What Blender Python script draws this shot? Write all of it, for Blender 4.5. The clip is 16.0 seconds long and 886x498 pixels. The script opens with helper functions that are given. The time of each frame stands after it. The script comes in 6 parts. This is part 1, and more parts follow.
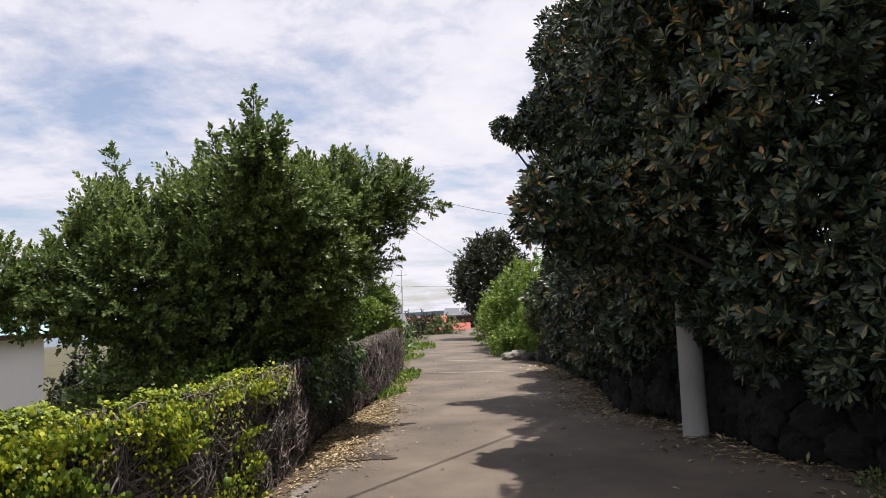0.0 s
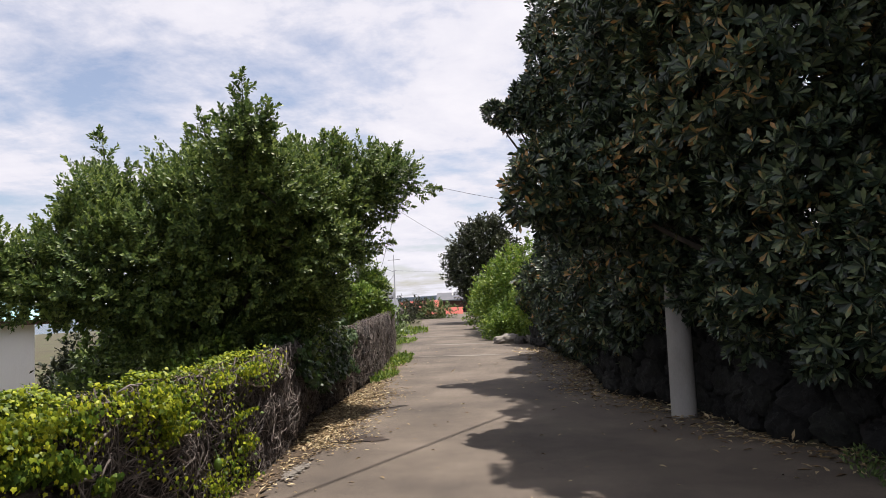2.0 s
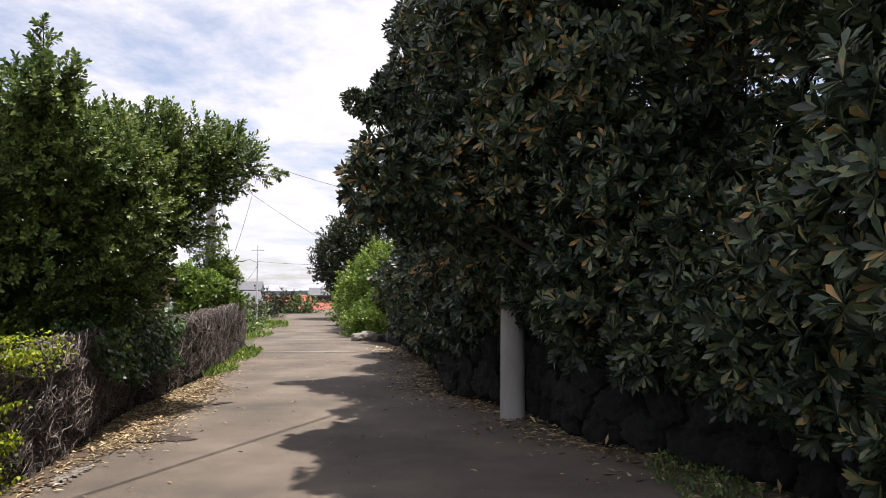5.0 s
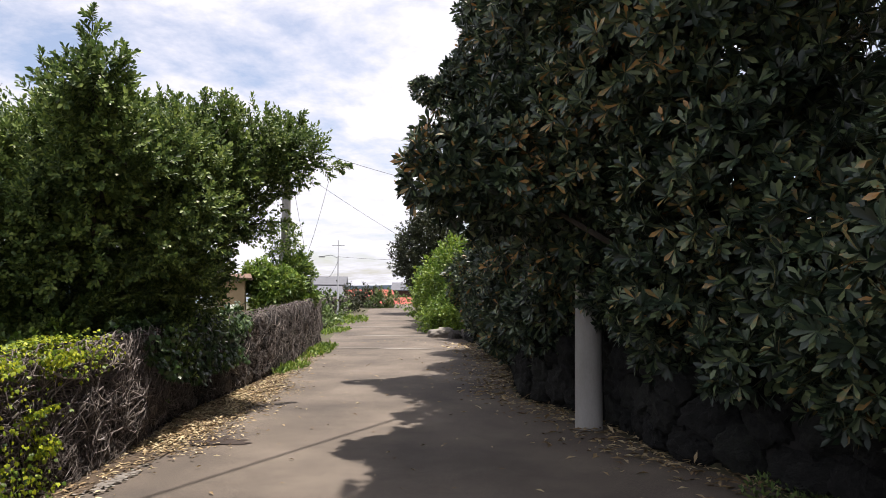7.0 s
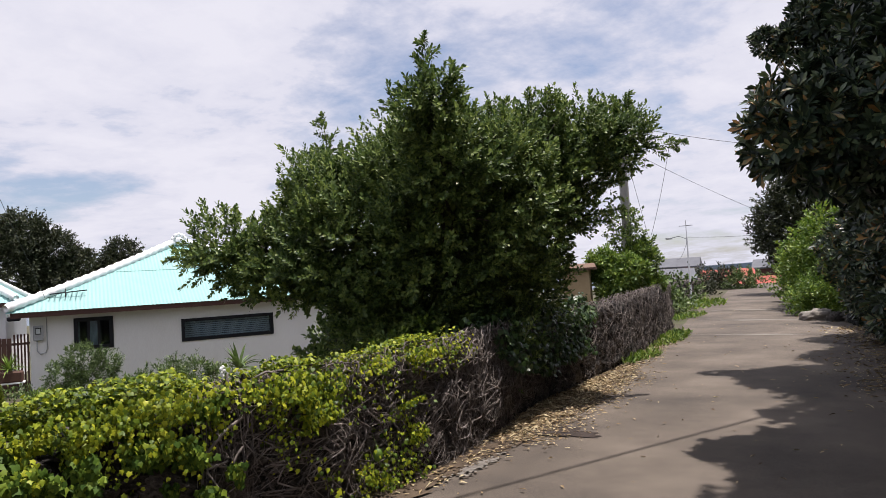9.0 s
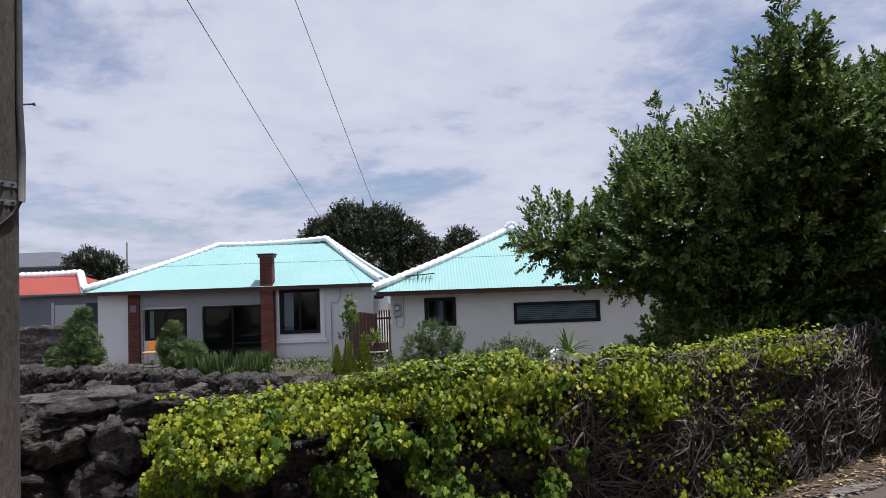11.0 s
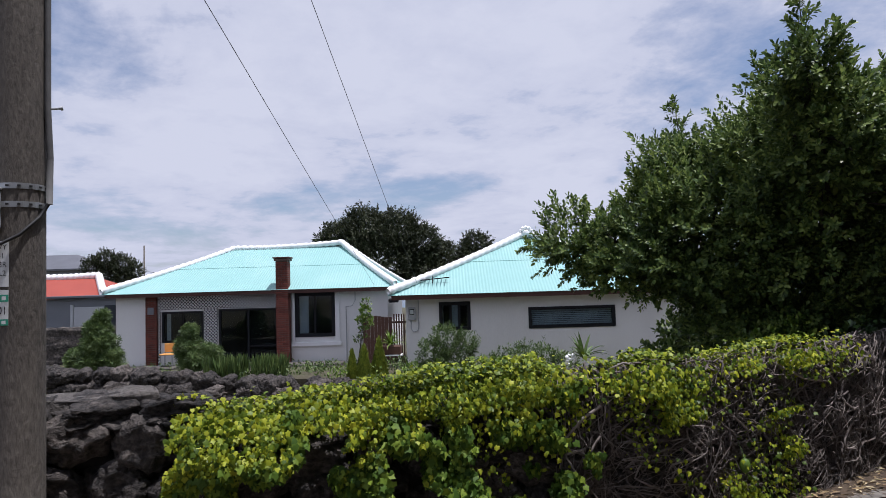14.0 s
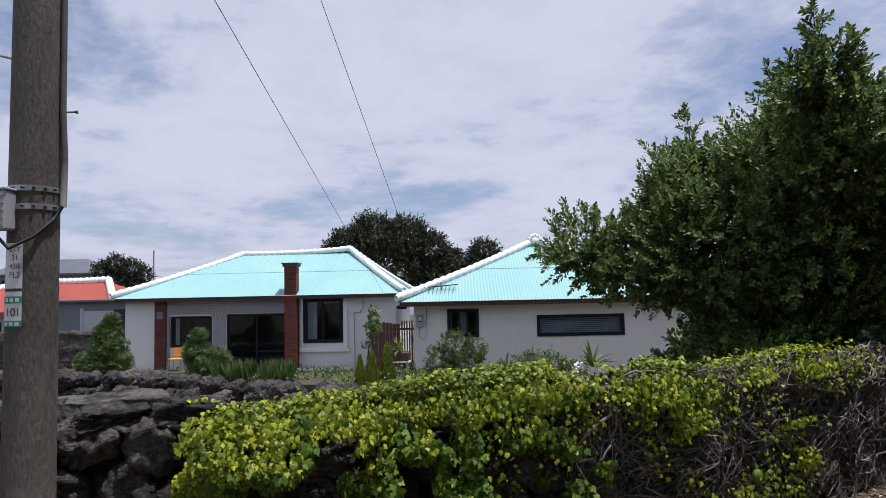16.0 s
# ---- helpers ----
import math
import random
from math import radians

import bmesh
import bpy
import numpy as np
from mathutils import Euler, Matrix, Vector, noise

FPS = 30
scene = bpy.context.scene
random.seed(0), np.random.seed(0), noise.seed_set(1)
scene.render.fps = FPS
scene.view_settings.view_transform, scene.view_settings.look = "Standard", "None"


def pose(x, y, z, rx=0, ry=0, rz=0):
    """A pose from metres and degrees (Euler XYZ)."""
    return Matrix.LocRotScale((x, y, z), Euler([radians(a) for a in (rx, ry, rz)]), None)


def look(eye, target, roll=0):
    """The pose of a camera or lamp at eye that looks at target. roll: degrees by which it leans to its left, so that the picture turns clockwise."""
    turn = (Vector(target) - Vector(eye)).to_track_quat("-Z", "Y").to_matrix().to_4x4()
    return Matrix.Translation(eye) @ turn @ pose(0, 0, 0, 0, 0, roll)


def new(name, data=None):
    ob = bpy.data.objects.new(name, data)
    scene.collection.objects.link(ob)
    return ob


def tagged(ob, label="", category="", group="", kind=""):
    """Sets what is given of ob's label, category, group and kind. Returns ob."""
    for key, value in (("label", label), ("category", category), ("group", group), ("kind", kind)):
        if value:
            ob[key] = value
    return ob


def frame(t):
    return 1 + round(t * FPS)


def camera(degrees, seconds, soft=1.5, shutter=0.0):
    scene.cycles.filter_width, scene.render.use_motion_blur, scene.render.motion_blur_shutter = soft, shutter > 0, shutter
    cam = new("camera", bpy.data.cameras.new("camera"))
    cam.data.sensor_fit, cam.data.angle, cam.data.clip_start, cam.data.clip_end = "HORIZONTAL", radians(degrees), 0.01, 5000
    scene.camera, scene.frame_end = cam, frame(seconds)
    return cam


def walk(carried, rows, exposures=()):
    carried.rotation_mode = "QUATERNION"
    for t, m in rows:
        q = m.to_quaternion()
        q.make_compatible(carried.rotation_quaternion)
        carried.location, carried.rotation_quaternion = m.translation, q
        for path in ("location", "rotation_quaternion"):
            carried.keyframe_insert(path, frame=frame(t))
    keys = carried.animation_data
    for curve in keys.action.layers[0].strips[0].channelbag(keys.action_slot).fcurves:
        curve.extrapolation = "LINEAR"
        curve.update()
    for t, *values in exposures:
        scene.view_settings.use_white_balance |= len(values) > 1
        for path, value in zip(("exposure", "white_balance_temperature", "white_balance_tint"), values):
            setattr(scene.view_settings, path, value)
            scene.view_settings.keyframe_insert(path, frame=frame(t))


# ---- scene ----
cam = camera(66.2, 16.0, soft=0.6)
PATH = [
    (0, (-0.061, 1.001, 1.599), (-0.453, 2.954, 1.78), -2.3),
    (0.5, (-0.034, 0.99, 1.59), (-0.4, 2.948, 1.771), -2.2),
    (1, (-0.038, 0.986, 1.586), (-0.38, 2.95, 1.752), -2.0),
    (1.5, (-0.051, 0.993, 1.584), (-0.416, 2.954, 1.734), -2.6),
    (2, (-0.034, 0.987, 1.574), (-0.407, 2.947, 1.71), -2.6),
    (2.5, (0.018, 0.967, 1.556), (-0.341, 2.931, 1.68), -0.8),
    (3, (0.088, 0.998, 1.524), (-0.184, 2.977, 1.621), 0.0),
    (3.5, (0.152, 1.074, 1.511), (0.153, 3.072, 1.588), 0.3),
    (3.7, (0.18, 1.12, 1.511), (0.268, 3.115, 1.585), 0.6),
    (5.8, (0.546, 1.629, 1.525), (0.424, 3.62, 1.674), -0.4),
    (6, (0.563, 1.705, 1.527), (0.42, 3.696, 1.649), -0.6),
    (6.5, (0.583, 1.897, 1.546), (0.371, 3.883, 1.654), -0.3),
    (7, (0.593, 1.989, 1.548), (0.325, 3.968, 1.655), 0.2),
    (7.5, (0.605, 2.026, 1.555), (0.229, 3.988, 1.646), -0.0),
    (8, (0.663, 2.055, 1.556), (0.195, 3.998, 1.633), -1.0),
    (8.5, (0.63, 2.145, 1.579), (-0.161, 3.98, 1.653), -3.0),
    (9, (0.649, 2.207, 1.597), (-0.538, 3.814, 1.69), -3.4),
    (9.5, (0.587, 2.279, 1.598), (-0.892, 3.621, 1.708), -4.1),
    (10, (0.496, 2.261, 1.59), (-1.155, 3.384, 1.704), -4.1),
    (10.2, (0.475, 2.252, 1.588), (-1.214, 3.317, 1.701), -3.6),
    (12.3, (0.459, 2.185, 1.582), (-1.368, 2.994, 1.673), -1.2),
    (12.5, (0.466, 2.187, 1.581), (-1.357, 3.003, 1.673), -1.1),
    (13, (0.471, 2.18, 1.575), (-1.346, 3.009, 1.671), -1.9),
    (13.5, (0.468, 2.192, 1.582), (-1.343, 3.033, 1.681), -1.3),
    (14, (0.477, 2.183, 1.578), (-1.324, 3.047, 1.695), -1.7),
    (14.5, (0.476, 2.173, 1.574), (-1.327, 3.03, 1.709), -1.3),
    (15, (0.48, 2.166, 1.571), (-1.32, 3.026, 1.705), -1.0),
    (15.5, (0.479, 2.162, 1.576), (-1.324, 3.017, 1.707), -0.8),
    (16, (0.459, 2.169, 1.569), (-1.349, 3.011, 1.708), -1.2),
]
walk(cam, [(t, look(eye, target, roll)) for t, eye, target, roll in PATH],
     [(0.0, 0.44, 6600, 15), (2.5, 0.44, 6600, 15), (3.7, 0.52, 6600, 15), (6.0, 0.68, 6600, 15), (7.5, 0.68, 6600, 15), (8.5, 0.45, 6500, 16), (9.5, 0.12, 6250, 17), (10.2, 0.02, 6080, 17), (12.5, -0.04, 5830, 17), (16.0, -0.04, 5830, 17)])

# ---- world and sun ----
SUN_DIR = Vector((0.165, 0.185, 0.97)).normalized()
SUN_EL = math.asin(SUN_DIR.z)
world = bpy.data.worlds.new("sky")
scene.world = world
world.use_nodes = True
wn, wl = world.node_tree.nodes, world.node_tree.links
wn.clear()
sky = wn.new("ShaderNodeTexSky")
sky.sky_type = "NISHITA"
sky.sun_disc = False
sky.sun_elevation = SUN_EL
sky.sun_rotation = math.atan2(SUN_DIR.x, SUN_DIR.y)
sky_gain = wn.new("ShaderNodeVectorMath")
sky_gain.operation = "SCALE"
sky_gain.inputs["Scale"].default_value = 0.13
wl.new(sky.outputs[0], sky_gain.inputs[0])
wco = wn.new("ShaderNodeTexCoord")
wsep = wn.new("ShaderNodeSeparateXYZ")
wl.new(wco.outputs["Generated"], wsep.inputs[0])
wz = wn.new("ShaderNodeMath")
wz.operation = "ADD"
wz.inputs[1].default_value = 0.16
wl.new(wsep.outputs["Z"], wz.inputs[0])
wzm = wn.new("ShaderNodeMath")
wzm.operation = "MAXIMUM"
wzm.inputs[1].default_value = 0.05
wl.new(wz.outputs[0], wzm.inputs[0])
plane = []
for axis in ("X", "Y"):
    d = wn.new("ShaderNodeMath")
    d.operation = "DIVIDE"
    wl.new(wsep.outputs[axis], d.inputs[0])
    wl.new(wzm.outputs[0], d.inputs[1])
    plane.append(d)
wcomb = wn.new("ShaderNodeCombineXYZ")
wl.new(plane[0].outputs[0], wcomb.inputs[0])
wl.new(plane[1].outputs[0], wcomb.inputs[1])


def cloud_noise(scale, detail, rough, dist):
    n = wn.new("ShaderNodeTexNoise")
    n.inputs["Scale"].default_value = scale
    n.inputs["Detail"].default_value = detail
    n.inputs["Roughness"].default_value = rough
    n.inputs["Distortion"].default_value = dist
    wl.new(wcomb.outputs[0], n.inputs["Vector"])
    return n


big, fine = cloud_noise(0.85, 8, 0.58, 0.35), cloud_noise(5.5, 7, 0.62, 0.2)
wmix = wn.new("ShaderNodeMath")
wmix.operation = "MULTIPLY_ADD"
wmix.inputs[1].default_value = 0.30
wl.new(fine.outputs["Fac"], wmix.inputs[0])
wl.new(big.outputs["Fac"], wmix.inputs[2])
cover = wn.new("ShaderNodeValToRGB")
cover.color_ramp.elements[0].position = 0.50
cover.color_ramp.elements[1].position = 0.66
cover.color_ramp.elements[0].color = (0.22, 0.22, 0.22, 1)
wl.new(wmix.outputs[0], cover.inputs[0])
shade = wn.new("ShaderNodeValToRGB")
shade.color_ramp.elements[0].position = 0.48
shade.color_ramp.elements[1].position = 0.76
shade.color_ramp.elements[0].color = (0.66, 0.69, 0.80, 1)
shade.color_ramp.elements[1].color = (0.88, 0.89, 0.94, 1)
wl.new(wmix.outputs[0], shade.inputs[0])
wcol = wn.new("ShaderNodeMix")
wcol.data_type = "RGBA"
wl.new(cover.outputs[0], wcol.inputs["Factor"])
wl.new(sky_gain.outputs[0], wcol.inputs["A"])
wl.new(shade.outputs[0], wcol.inputs["B"])
bg = wn.new("ShaderNodeBackground")
bg.inputs["Strength"].default_value = 0.77
wout = wn.new("ShaderNodeOutputWorld")
wl.new(wcol.outputs["Result"], bg.inputs[0])
wl.new(bg.outputs[0], wout.inputs[0])
sun_data = bpy.data.lights.new("sun", "SUN")
sun_data.energy = 5.0
sun_data.angle = radians(0.6)
sun_data.color = (1.0, 0.95, 0.86)
sun = new("sun", sun_data)
sun.matrix_world = look(SUN_DIR * 60, (0, 0, 0))


# ---- materials ----
def material(name, stops, scale=4.0, rough=0.8, bump=0.3, bump_scale=30.0, metal=0.0, random_by="", spread=0.25,
             translucent=0.0, detail=6.0, stretch=(1, 1, 1), specular=0.5, speck=0.0):
    """Two scales of noise in colour, a fine relief, and a shift from piece to piece."""
    m = bpy.data.materials.new(name)
    m.use_nodes = True
    n, l = m.node_tree.nodes, m.node_tree.links
    bsdf = n["Principled BSDF"]
    co = n.new("ShaderNodeTexCoord")
    mp = n.new("ShaderNodeMapping")
    mp.inputs["Scale"].default_value = stretch
    l.new(co.outputs["Object"], mp.inputs[0])
    coarse, grain = n.new("ShaderNodeTexNoise"), n.new("ShaderNodeTexNoise")
    for tex, s in ((coarse, scale), (grain, bump_scale)):
        tex.inputs["Scale"].default_value = s
        tex.inputs["Detail"].default_value = detail
        tex.inputs["Roughness"].default_value = 0.6
        l.new(mp.outputs[0], tex.inputs["Vector"])
    mixf = n.new("ShaderNodeMath")
    mixf.operation = "MULTIPLY_ADD"
    mixf.inputs[1].default_value = 0.35 + speck
    mixf.use_clamp = True
    l.new(grain.outputs["Fac"], mixf.inputs[0])
    shift = n.new("ShaderNodeMath")
    shift.operation = "MULTIPLY_ADD"
    shift.inputs[1].default_value = 0.75
    shift.inputs[2].default_value = -0.05 - 0.5 * speck
    l.new(coarse.outputs["Fac"], shift.inputs[0])
    l.new(shift.outputs[0], mixf.inputs[2])
    fac = mixf
    if random_by:
        if random_by == "object":
            src = n.new("ShaderNodeObjectInfo").outputs["Random"]
        else:
            src = n.new("ShaderNodeNewGeometry").outputs["Random Per Island"]
        add = n.new("ShaderNodeMath")
        add.operation = "MULTIPLY_ADD"
        add.inputs[1].default_value = 2 * spread
        add.use_clamp = True
        off = n.new("ShaderNodeMath")
        off.operation = "ADD"
        off.inputs[1].default_value = -spread
        l.new(src, add.inputs[0])
        l.new(mixf.outputs[0], off.inputs[0])
        l.new(off.outputs[0], add.inputs[2])
        fac = add
    ramp = n.new("ShaderNodeValToRGB")
    els = ramp.color_ramp.elements
    while len(els) < len(stops):
        els.new(0.5)
    for e, (p, c) in zip(els, stops):
        e.position, e.color = p, (*c, 1)
    l.new(fac.outputs[0], ramp.inputs[0])
    l.new(ramp.outputs[0], bsdf.inputs["Base Color"])
    bsdf.inputs["Roughness"].default_value = rough
    bsdf.inputs["Metallic"].default_value = metal
    bsdf.inputs["Specular IOR Level"].default_value = specular
    if bump:
        b = n.new("ShaderNodeBump")
        b.inputs["Strength"].default_value = bump
        b.inputs["Distance"].default_value = 0.02 if bump < 0.95 else 0.05
        l.new(grain.outputs["Fac"], b.inputs["Height"])
        l.new(b.outputs[0], bsdf.inputs["Normal"])
    if translucent:
        tr = n.new("ShaderNodeBsdfTranslucent")
        l.new(ramp.outputs[0], tr.inputs[0])
        mx = n.new("ShaderNodeMixShader")
        mx.inputs[0].default_value = translucent
        l.new(bsdf.outputs[0], mx.inputs[1])
        l.new(tr.outputs[0], mx.inputs[2])
        l.new(mx.outputs[0], n["Material Output"].inputs[0])
    return m


ASPHALT = material("asphalt", [(0.30, (0.041, 0.034, 0.029)), (0.5, (0.105, 0.084, 0.066)), (0.72, (0.185, 0.153, 0.122))],
                   scale=0.7, rough=0.88, bump=0.18, bump_scale=120, speck=0.45)
SOIL = material("soil", [(0.25, (0.035, 0.027, 0.018)), (0.5, (0.07, 0.062, 0.034)), (0.75, (0.065, 0.09, 0.026))], scale=0.8, rough=0.95, bump=0.6, bump_scale=14)
DIRT = material("damp_dirt", [(0.2, (0.02, 0.013, 0.010)), (0.8, (0.05, 0.034, 0.027))], scale=3, rough=0.9, bump=0.5)
WORN = material("worn_cement", [(0.3, (0.15, 0.135, 0.115)), (0.8, (0.26, 0.235, 0.205))], scale=5, rough=0.95, bump=0.4)
DUST = material("pale_dust", [(0.2, (0.15, 0.135, 0.118)), (0.8, (0.27, 0.245, 0.215))], scale=6, rough=0.95, bump=0.4)
BASALT = material("basalt", [(0.28, (0.010, 0.009, 0.009)), (0.5, (0.058, 0.050, 0.046)), (0.78, (0.17, 0.145, 0.128))],
                  scale=5, rough=0.95, bump=1.0, bump_scale=11, random_by="object", spread=0.16, speck=0.45, detail=12)
# mossy stone, coloured far below BASALT to carry the shade under the trees
MOSSY_SHADED = material("mossy_shaded_basalt", [(0.2, (0.005, 0.005, 0.005)), (0.55, (0.014, 0.014, 0.013)), (0.85, (0.027, 0.031, 0.023))],
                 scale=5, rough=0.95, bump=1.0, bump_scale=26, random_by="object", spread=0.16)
MORTAR = material("dark_rubble_core", [(0.2, (0.012, 0.011, 0.011)), (0.8, (0.04, 0.036, 0.034))], scale=6, rough=0.95, bump=0.8)
SLAB = material("weathered_cement", [(0.25, (0.045, 0.04, 0.036)), (0.75, (0.18, 0.16, 0.145))], scale=4, rough=0.95, bump=1.0, bump_scale=30, speck=0.4)
CONC_PALE = material("pale_concrete", [(0.2, (0.20, 0.19, 0.175)), (0.8, (0.36, 0.345, 0.325))], scale=2.5, rough=0.85, bump=0.25, bump_scale=60, stretch=(1, 1, 0.4))
CONC_DARK = material("weathered_concrete", [(0.25, (0.022, 0.019, 0.016)), (0.45, (0.082, 0.071, 0.060)), (0.78, (0.175, 0.153, 0.128))],
                     scale=3, rough=0.9, bump=0.4, bump_scale=70, stretch=(1, 1, 0.35), speck=0.25)
BARK = material("bark", [(0.2, (0.02, 0.016, 0.012)), (0.8, (0.07, 0.058, 0.045))], scale=7, rough=0.95, bump=0.9, bump_scale=25, stretch=(1, 1, 0.3))
VINE = material("dry_vine", [(0.2, (0.045, 0.038, 0.034)), (0.5, (0.135, 0.112, 0.10)), (0.85, (0.30, 0.26, 0.235))], scale=8, rough=0.95, bump=0.3, random_by="island", spread=0.25)
LEAF_TREE = material("holly_leaf", [(0.1, (0.038, 0.072, 0.023)), (0.5, (0.109, 0.169, 0.046)), (0.9, (0.282, 0.352, 0.090))],
                     scale=1.2, rough=0.45, bump=0, random_by="island", spread=0.36, translucent=0.3, specular=0.35)
LEAF_BIG = material("thick_leaf", [(0.08, (0.010, 0.020, 0.013)), (0.5, (0.035, 0.059, 0.034)), (0.84, (0.123, 0.162, 0.074)), (0.97, (0.381, 0.202, 0.067))],
                    scale=1.0, rough=0.38, bump=0, random_by="island", spread=0.42, translucent=0.07, specular=0.42)
LEAF_IVY = material("ivy_leaf", [(0.05, (0.024, 0.056, 0.007)), (0.34, (0.115, 0.175, 0.012)), (0.66, (0.28, 0.33, 0.018)), (0.95, (0.46, 0.47, 0.028))],
                    scale=1.6, rough=0.5, bump=0, random_by="island", spread=0.38, translucent=0.24, specular=0.3)
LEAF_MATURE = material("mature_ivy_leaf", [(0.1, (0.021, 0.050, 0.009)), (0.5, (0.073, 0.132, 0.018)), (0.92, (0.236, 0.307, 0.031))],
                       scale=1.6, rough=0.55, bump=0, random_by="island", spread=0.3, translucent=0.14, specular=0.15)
# ivy green with the holly tree's shade worked into the leaf colour
LEAF_SHADEDIVY = material("shaded_ivy_leaf", [(0.1, (0.012, 0.030, 0.010)), (0.6, (0.035, 0.075, 0.018)), (0.95, (0.11, 0.17, 0.035))],
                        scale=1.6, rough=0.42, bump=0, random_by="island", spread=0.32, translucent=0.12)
LEAF_LIGHT = material("light_leaf", [(0.05, (0.045, 0.10, 0.016)), (0.5, (0.13, 0.22, 0.028)), (0.95, (0.30, 0.38, 0.05))],
                      scale=1.4, rough=0.5, bump=0, random_by="island", spread=0.34, translucent=0.25)
LEAF_MID = material("garden_leaf", [(0.05, (0.03, 0.06, 0.016)), (0.5, (0.085, 0.14, 0.035)), (0.95, (0.20, 0.26, 0.07))],
                    scale=1.4, rough=0.5, bump=0, random_by="island", spread=0.3, translucent=0.18)
LEAF_FAR = material("far_leaf", [(0.1, (0.014, 0.020, 0.010)), (0.5, (0.034, 0.045, 0.019)), (0.95, (0.09, 0.10, 0.04))],
                    scale=0.8, rough=0.55, bump=0, random_by="island", spread=0.3, translucent=0.12)
LEAF_GOLD = material("golden_conifer", [(0.05, (0.06, 0.10, 0.012)), (0.5, (0.20, 0.26, 0.03)), (0.95, (0.36, 0.38, 0.05))],
                     scale=6, rough=0.6, bump=0, random_by="island", spread=0.3, translucent=0.15)
LEAF_DRY = material("dry_grass", [(0.05, (0.10, 0.12, 0.04)), (0.5, (0.22, 0.22, 0.09)), (0.95, (0.36, 0.31, 0.17))],
                    scale=1.4, rough=0.7, bump=0, random_by="island", spread=0.3, translucent=0.2)
LITTER_SOIL = material("leaf_mould", [(0.2, (0.045, 0.03, 0.02)), (0.6, (0.11, 0.078, 0.05)), (0.9, (0.2, 0.15, 0.095))], scale=9, rough=0.95, bump=0.8, bump_scale=40)
LITTER = material("dead_leaf", [(0.05, (0.09, 0.055, 0.028)), (0.5, (0.30, 0.215, 0.11)), (0.95, (0.55, 0.47, 0.29))],
                  scale=3, rough=0.8, bump=0, random_by="island", spread=0.4)
PLASTER = material("white_plaster", [(0.15, (0.62, 0.605, 0.58)), (0.5, (0.74, 0.73, 0.715)), (0.9, (0.80, 0.795, 0.785))], scale=0.7, rough=0.9, bump=0.12, bump_scale=50, stretch=(1, 1, 0.35))
TRIM_WHITE = material("white_paint", [(0.2, (0.76, 0.76, 0.76)), (0.8, (0.87, 0.87, 0.87))], scale=3, rough=0.7, bump=0.15)
ROOF_AQUA = material("aqua_metal_paint", [(0.1, (0.214, 0.409, 0.395)), (0.5, (0.256, 0.465, 0.446)), (0.9, (0.326, 0.512, 0.493))], scale=0.8, rough=0.6, bump=0.05, stretch=(1, 1, 0.3))
ROOF_RED = material("red_roof_paint", [(0.2, (0.26, 0.04, 0.025)), (0.8, (0.36, 0.065, 0.04))], scale=0.8, rough=0.7, bump=0.1)
BRICK = material("red_brick", [(0.2, (0.083, 0.022, 0.015)), (0.8, (0.180, 0.049, 0.034))], scale=5, rough=0.9, bump=0.4, random_by="object", spread=0.25)
JOINT = material("brick_mortar", [(0.2, (0.09, 0.06, 0.05)), (0.8, (0.16, 0.12, 0.10))], scale=8, rough=0.95, bump=0.3)
MAROON = material("maroon_fascia", [(0.2, (0.055, 0.022, 0.016)), (0.8, (0.10, 0.04, 0.03))], scale=3, rough=0.7, bump=0.1)
FRAME = material("black_aluminium", [(0.2, (0.006, 0.007, 0.010)), (0.8, (0.012, 0.013, 0.017))], scale=4, rough=0.6, bump=0, specular=0.25)
BROWN_WOOD = material("dark_brown_boards", [(0.2, (0.05, 0.022, 0.014)), (0.8, (0.11, 0.05, 0.033))], scale=4, rough=0.75, bump=0.2, stretch=(1, 1, 0.2))
STEEL = material("galvanised_steel", [(0.2, (0.28, 0.29, 0.30)), (0.8, (0.48, 0.49, 0.50))], scale=6, rough=0.45, bump=0.1, metal=0.8)
GREY_PAINT = material("grey_plastic", [(0.2, (0.30, 0.31, 0.32)), (0.8, (0.42, 0.43, 0.44))], scale=5, rough=0.6, bump=0.05)
CONDUIT = material("weathered_grey_pipe", [(0.2, (0.06, 0.06, 0.06)), (0.8, (0.13, 0.127, 0.125))], scale=8, rough=0.75, bump=0.1)
BLACK = material("black_rubber", [(0.2, (0.008, 0.008, 0.009)), (0.8, (0.02, 0.02, 0.022))], scale=5, rough=0.6, bump=0)
CURTAIN = material("pale_curtain", [(0.2, (0.45, 0.50, 0.50)), (0.8, (0.62, 0.66, 0.65))], scale=1.5, rough=0.9, bump=0.2, bump_scale=6, stretch=(6, 1, 0.3))
# indoor darkness and the bluish pane reflection, both put into one surface colour
ROOM = material("room_darkness", [(0.2, (0.022, 0.026, 0.034)), (0.8, (0.05, 0.056, 0.068))], scale=1, rough=0.9, bump=0)
TAN = material("tan_render", [(0.2, (0.40, 0.29, 0.16)), (0.8, (0.55, 0.41, 0.25))], scale=3, rough=0.9, bump=0.2)
TILE_BROWN = material("brown_tile", [(0.2, (0.11, 0.065, 0.045)), (0.8, (0.20, 0.12, 0.08))], scale=5, rough=0.8, bump=0.2)
FAR_WALL = material("far_house_wall", [(0.2, (0.40, 0.41, 0.43)), (0.8, (0.55, 0.56, 0.57))], scale=0.5, rough=0.9, bump=0.05)
FAR_GREY = material("far_grey_cladding", [(0.2, (0.14, 0.15, 0.17)), (0.8, (0.22, 0.23, 0.25))], scale=0.5, rough=0.8, bump=0.05)
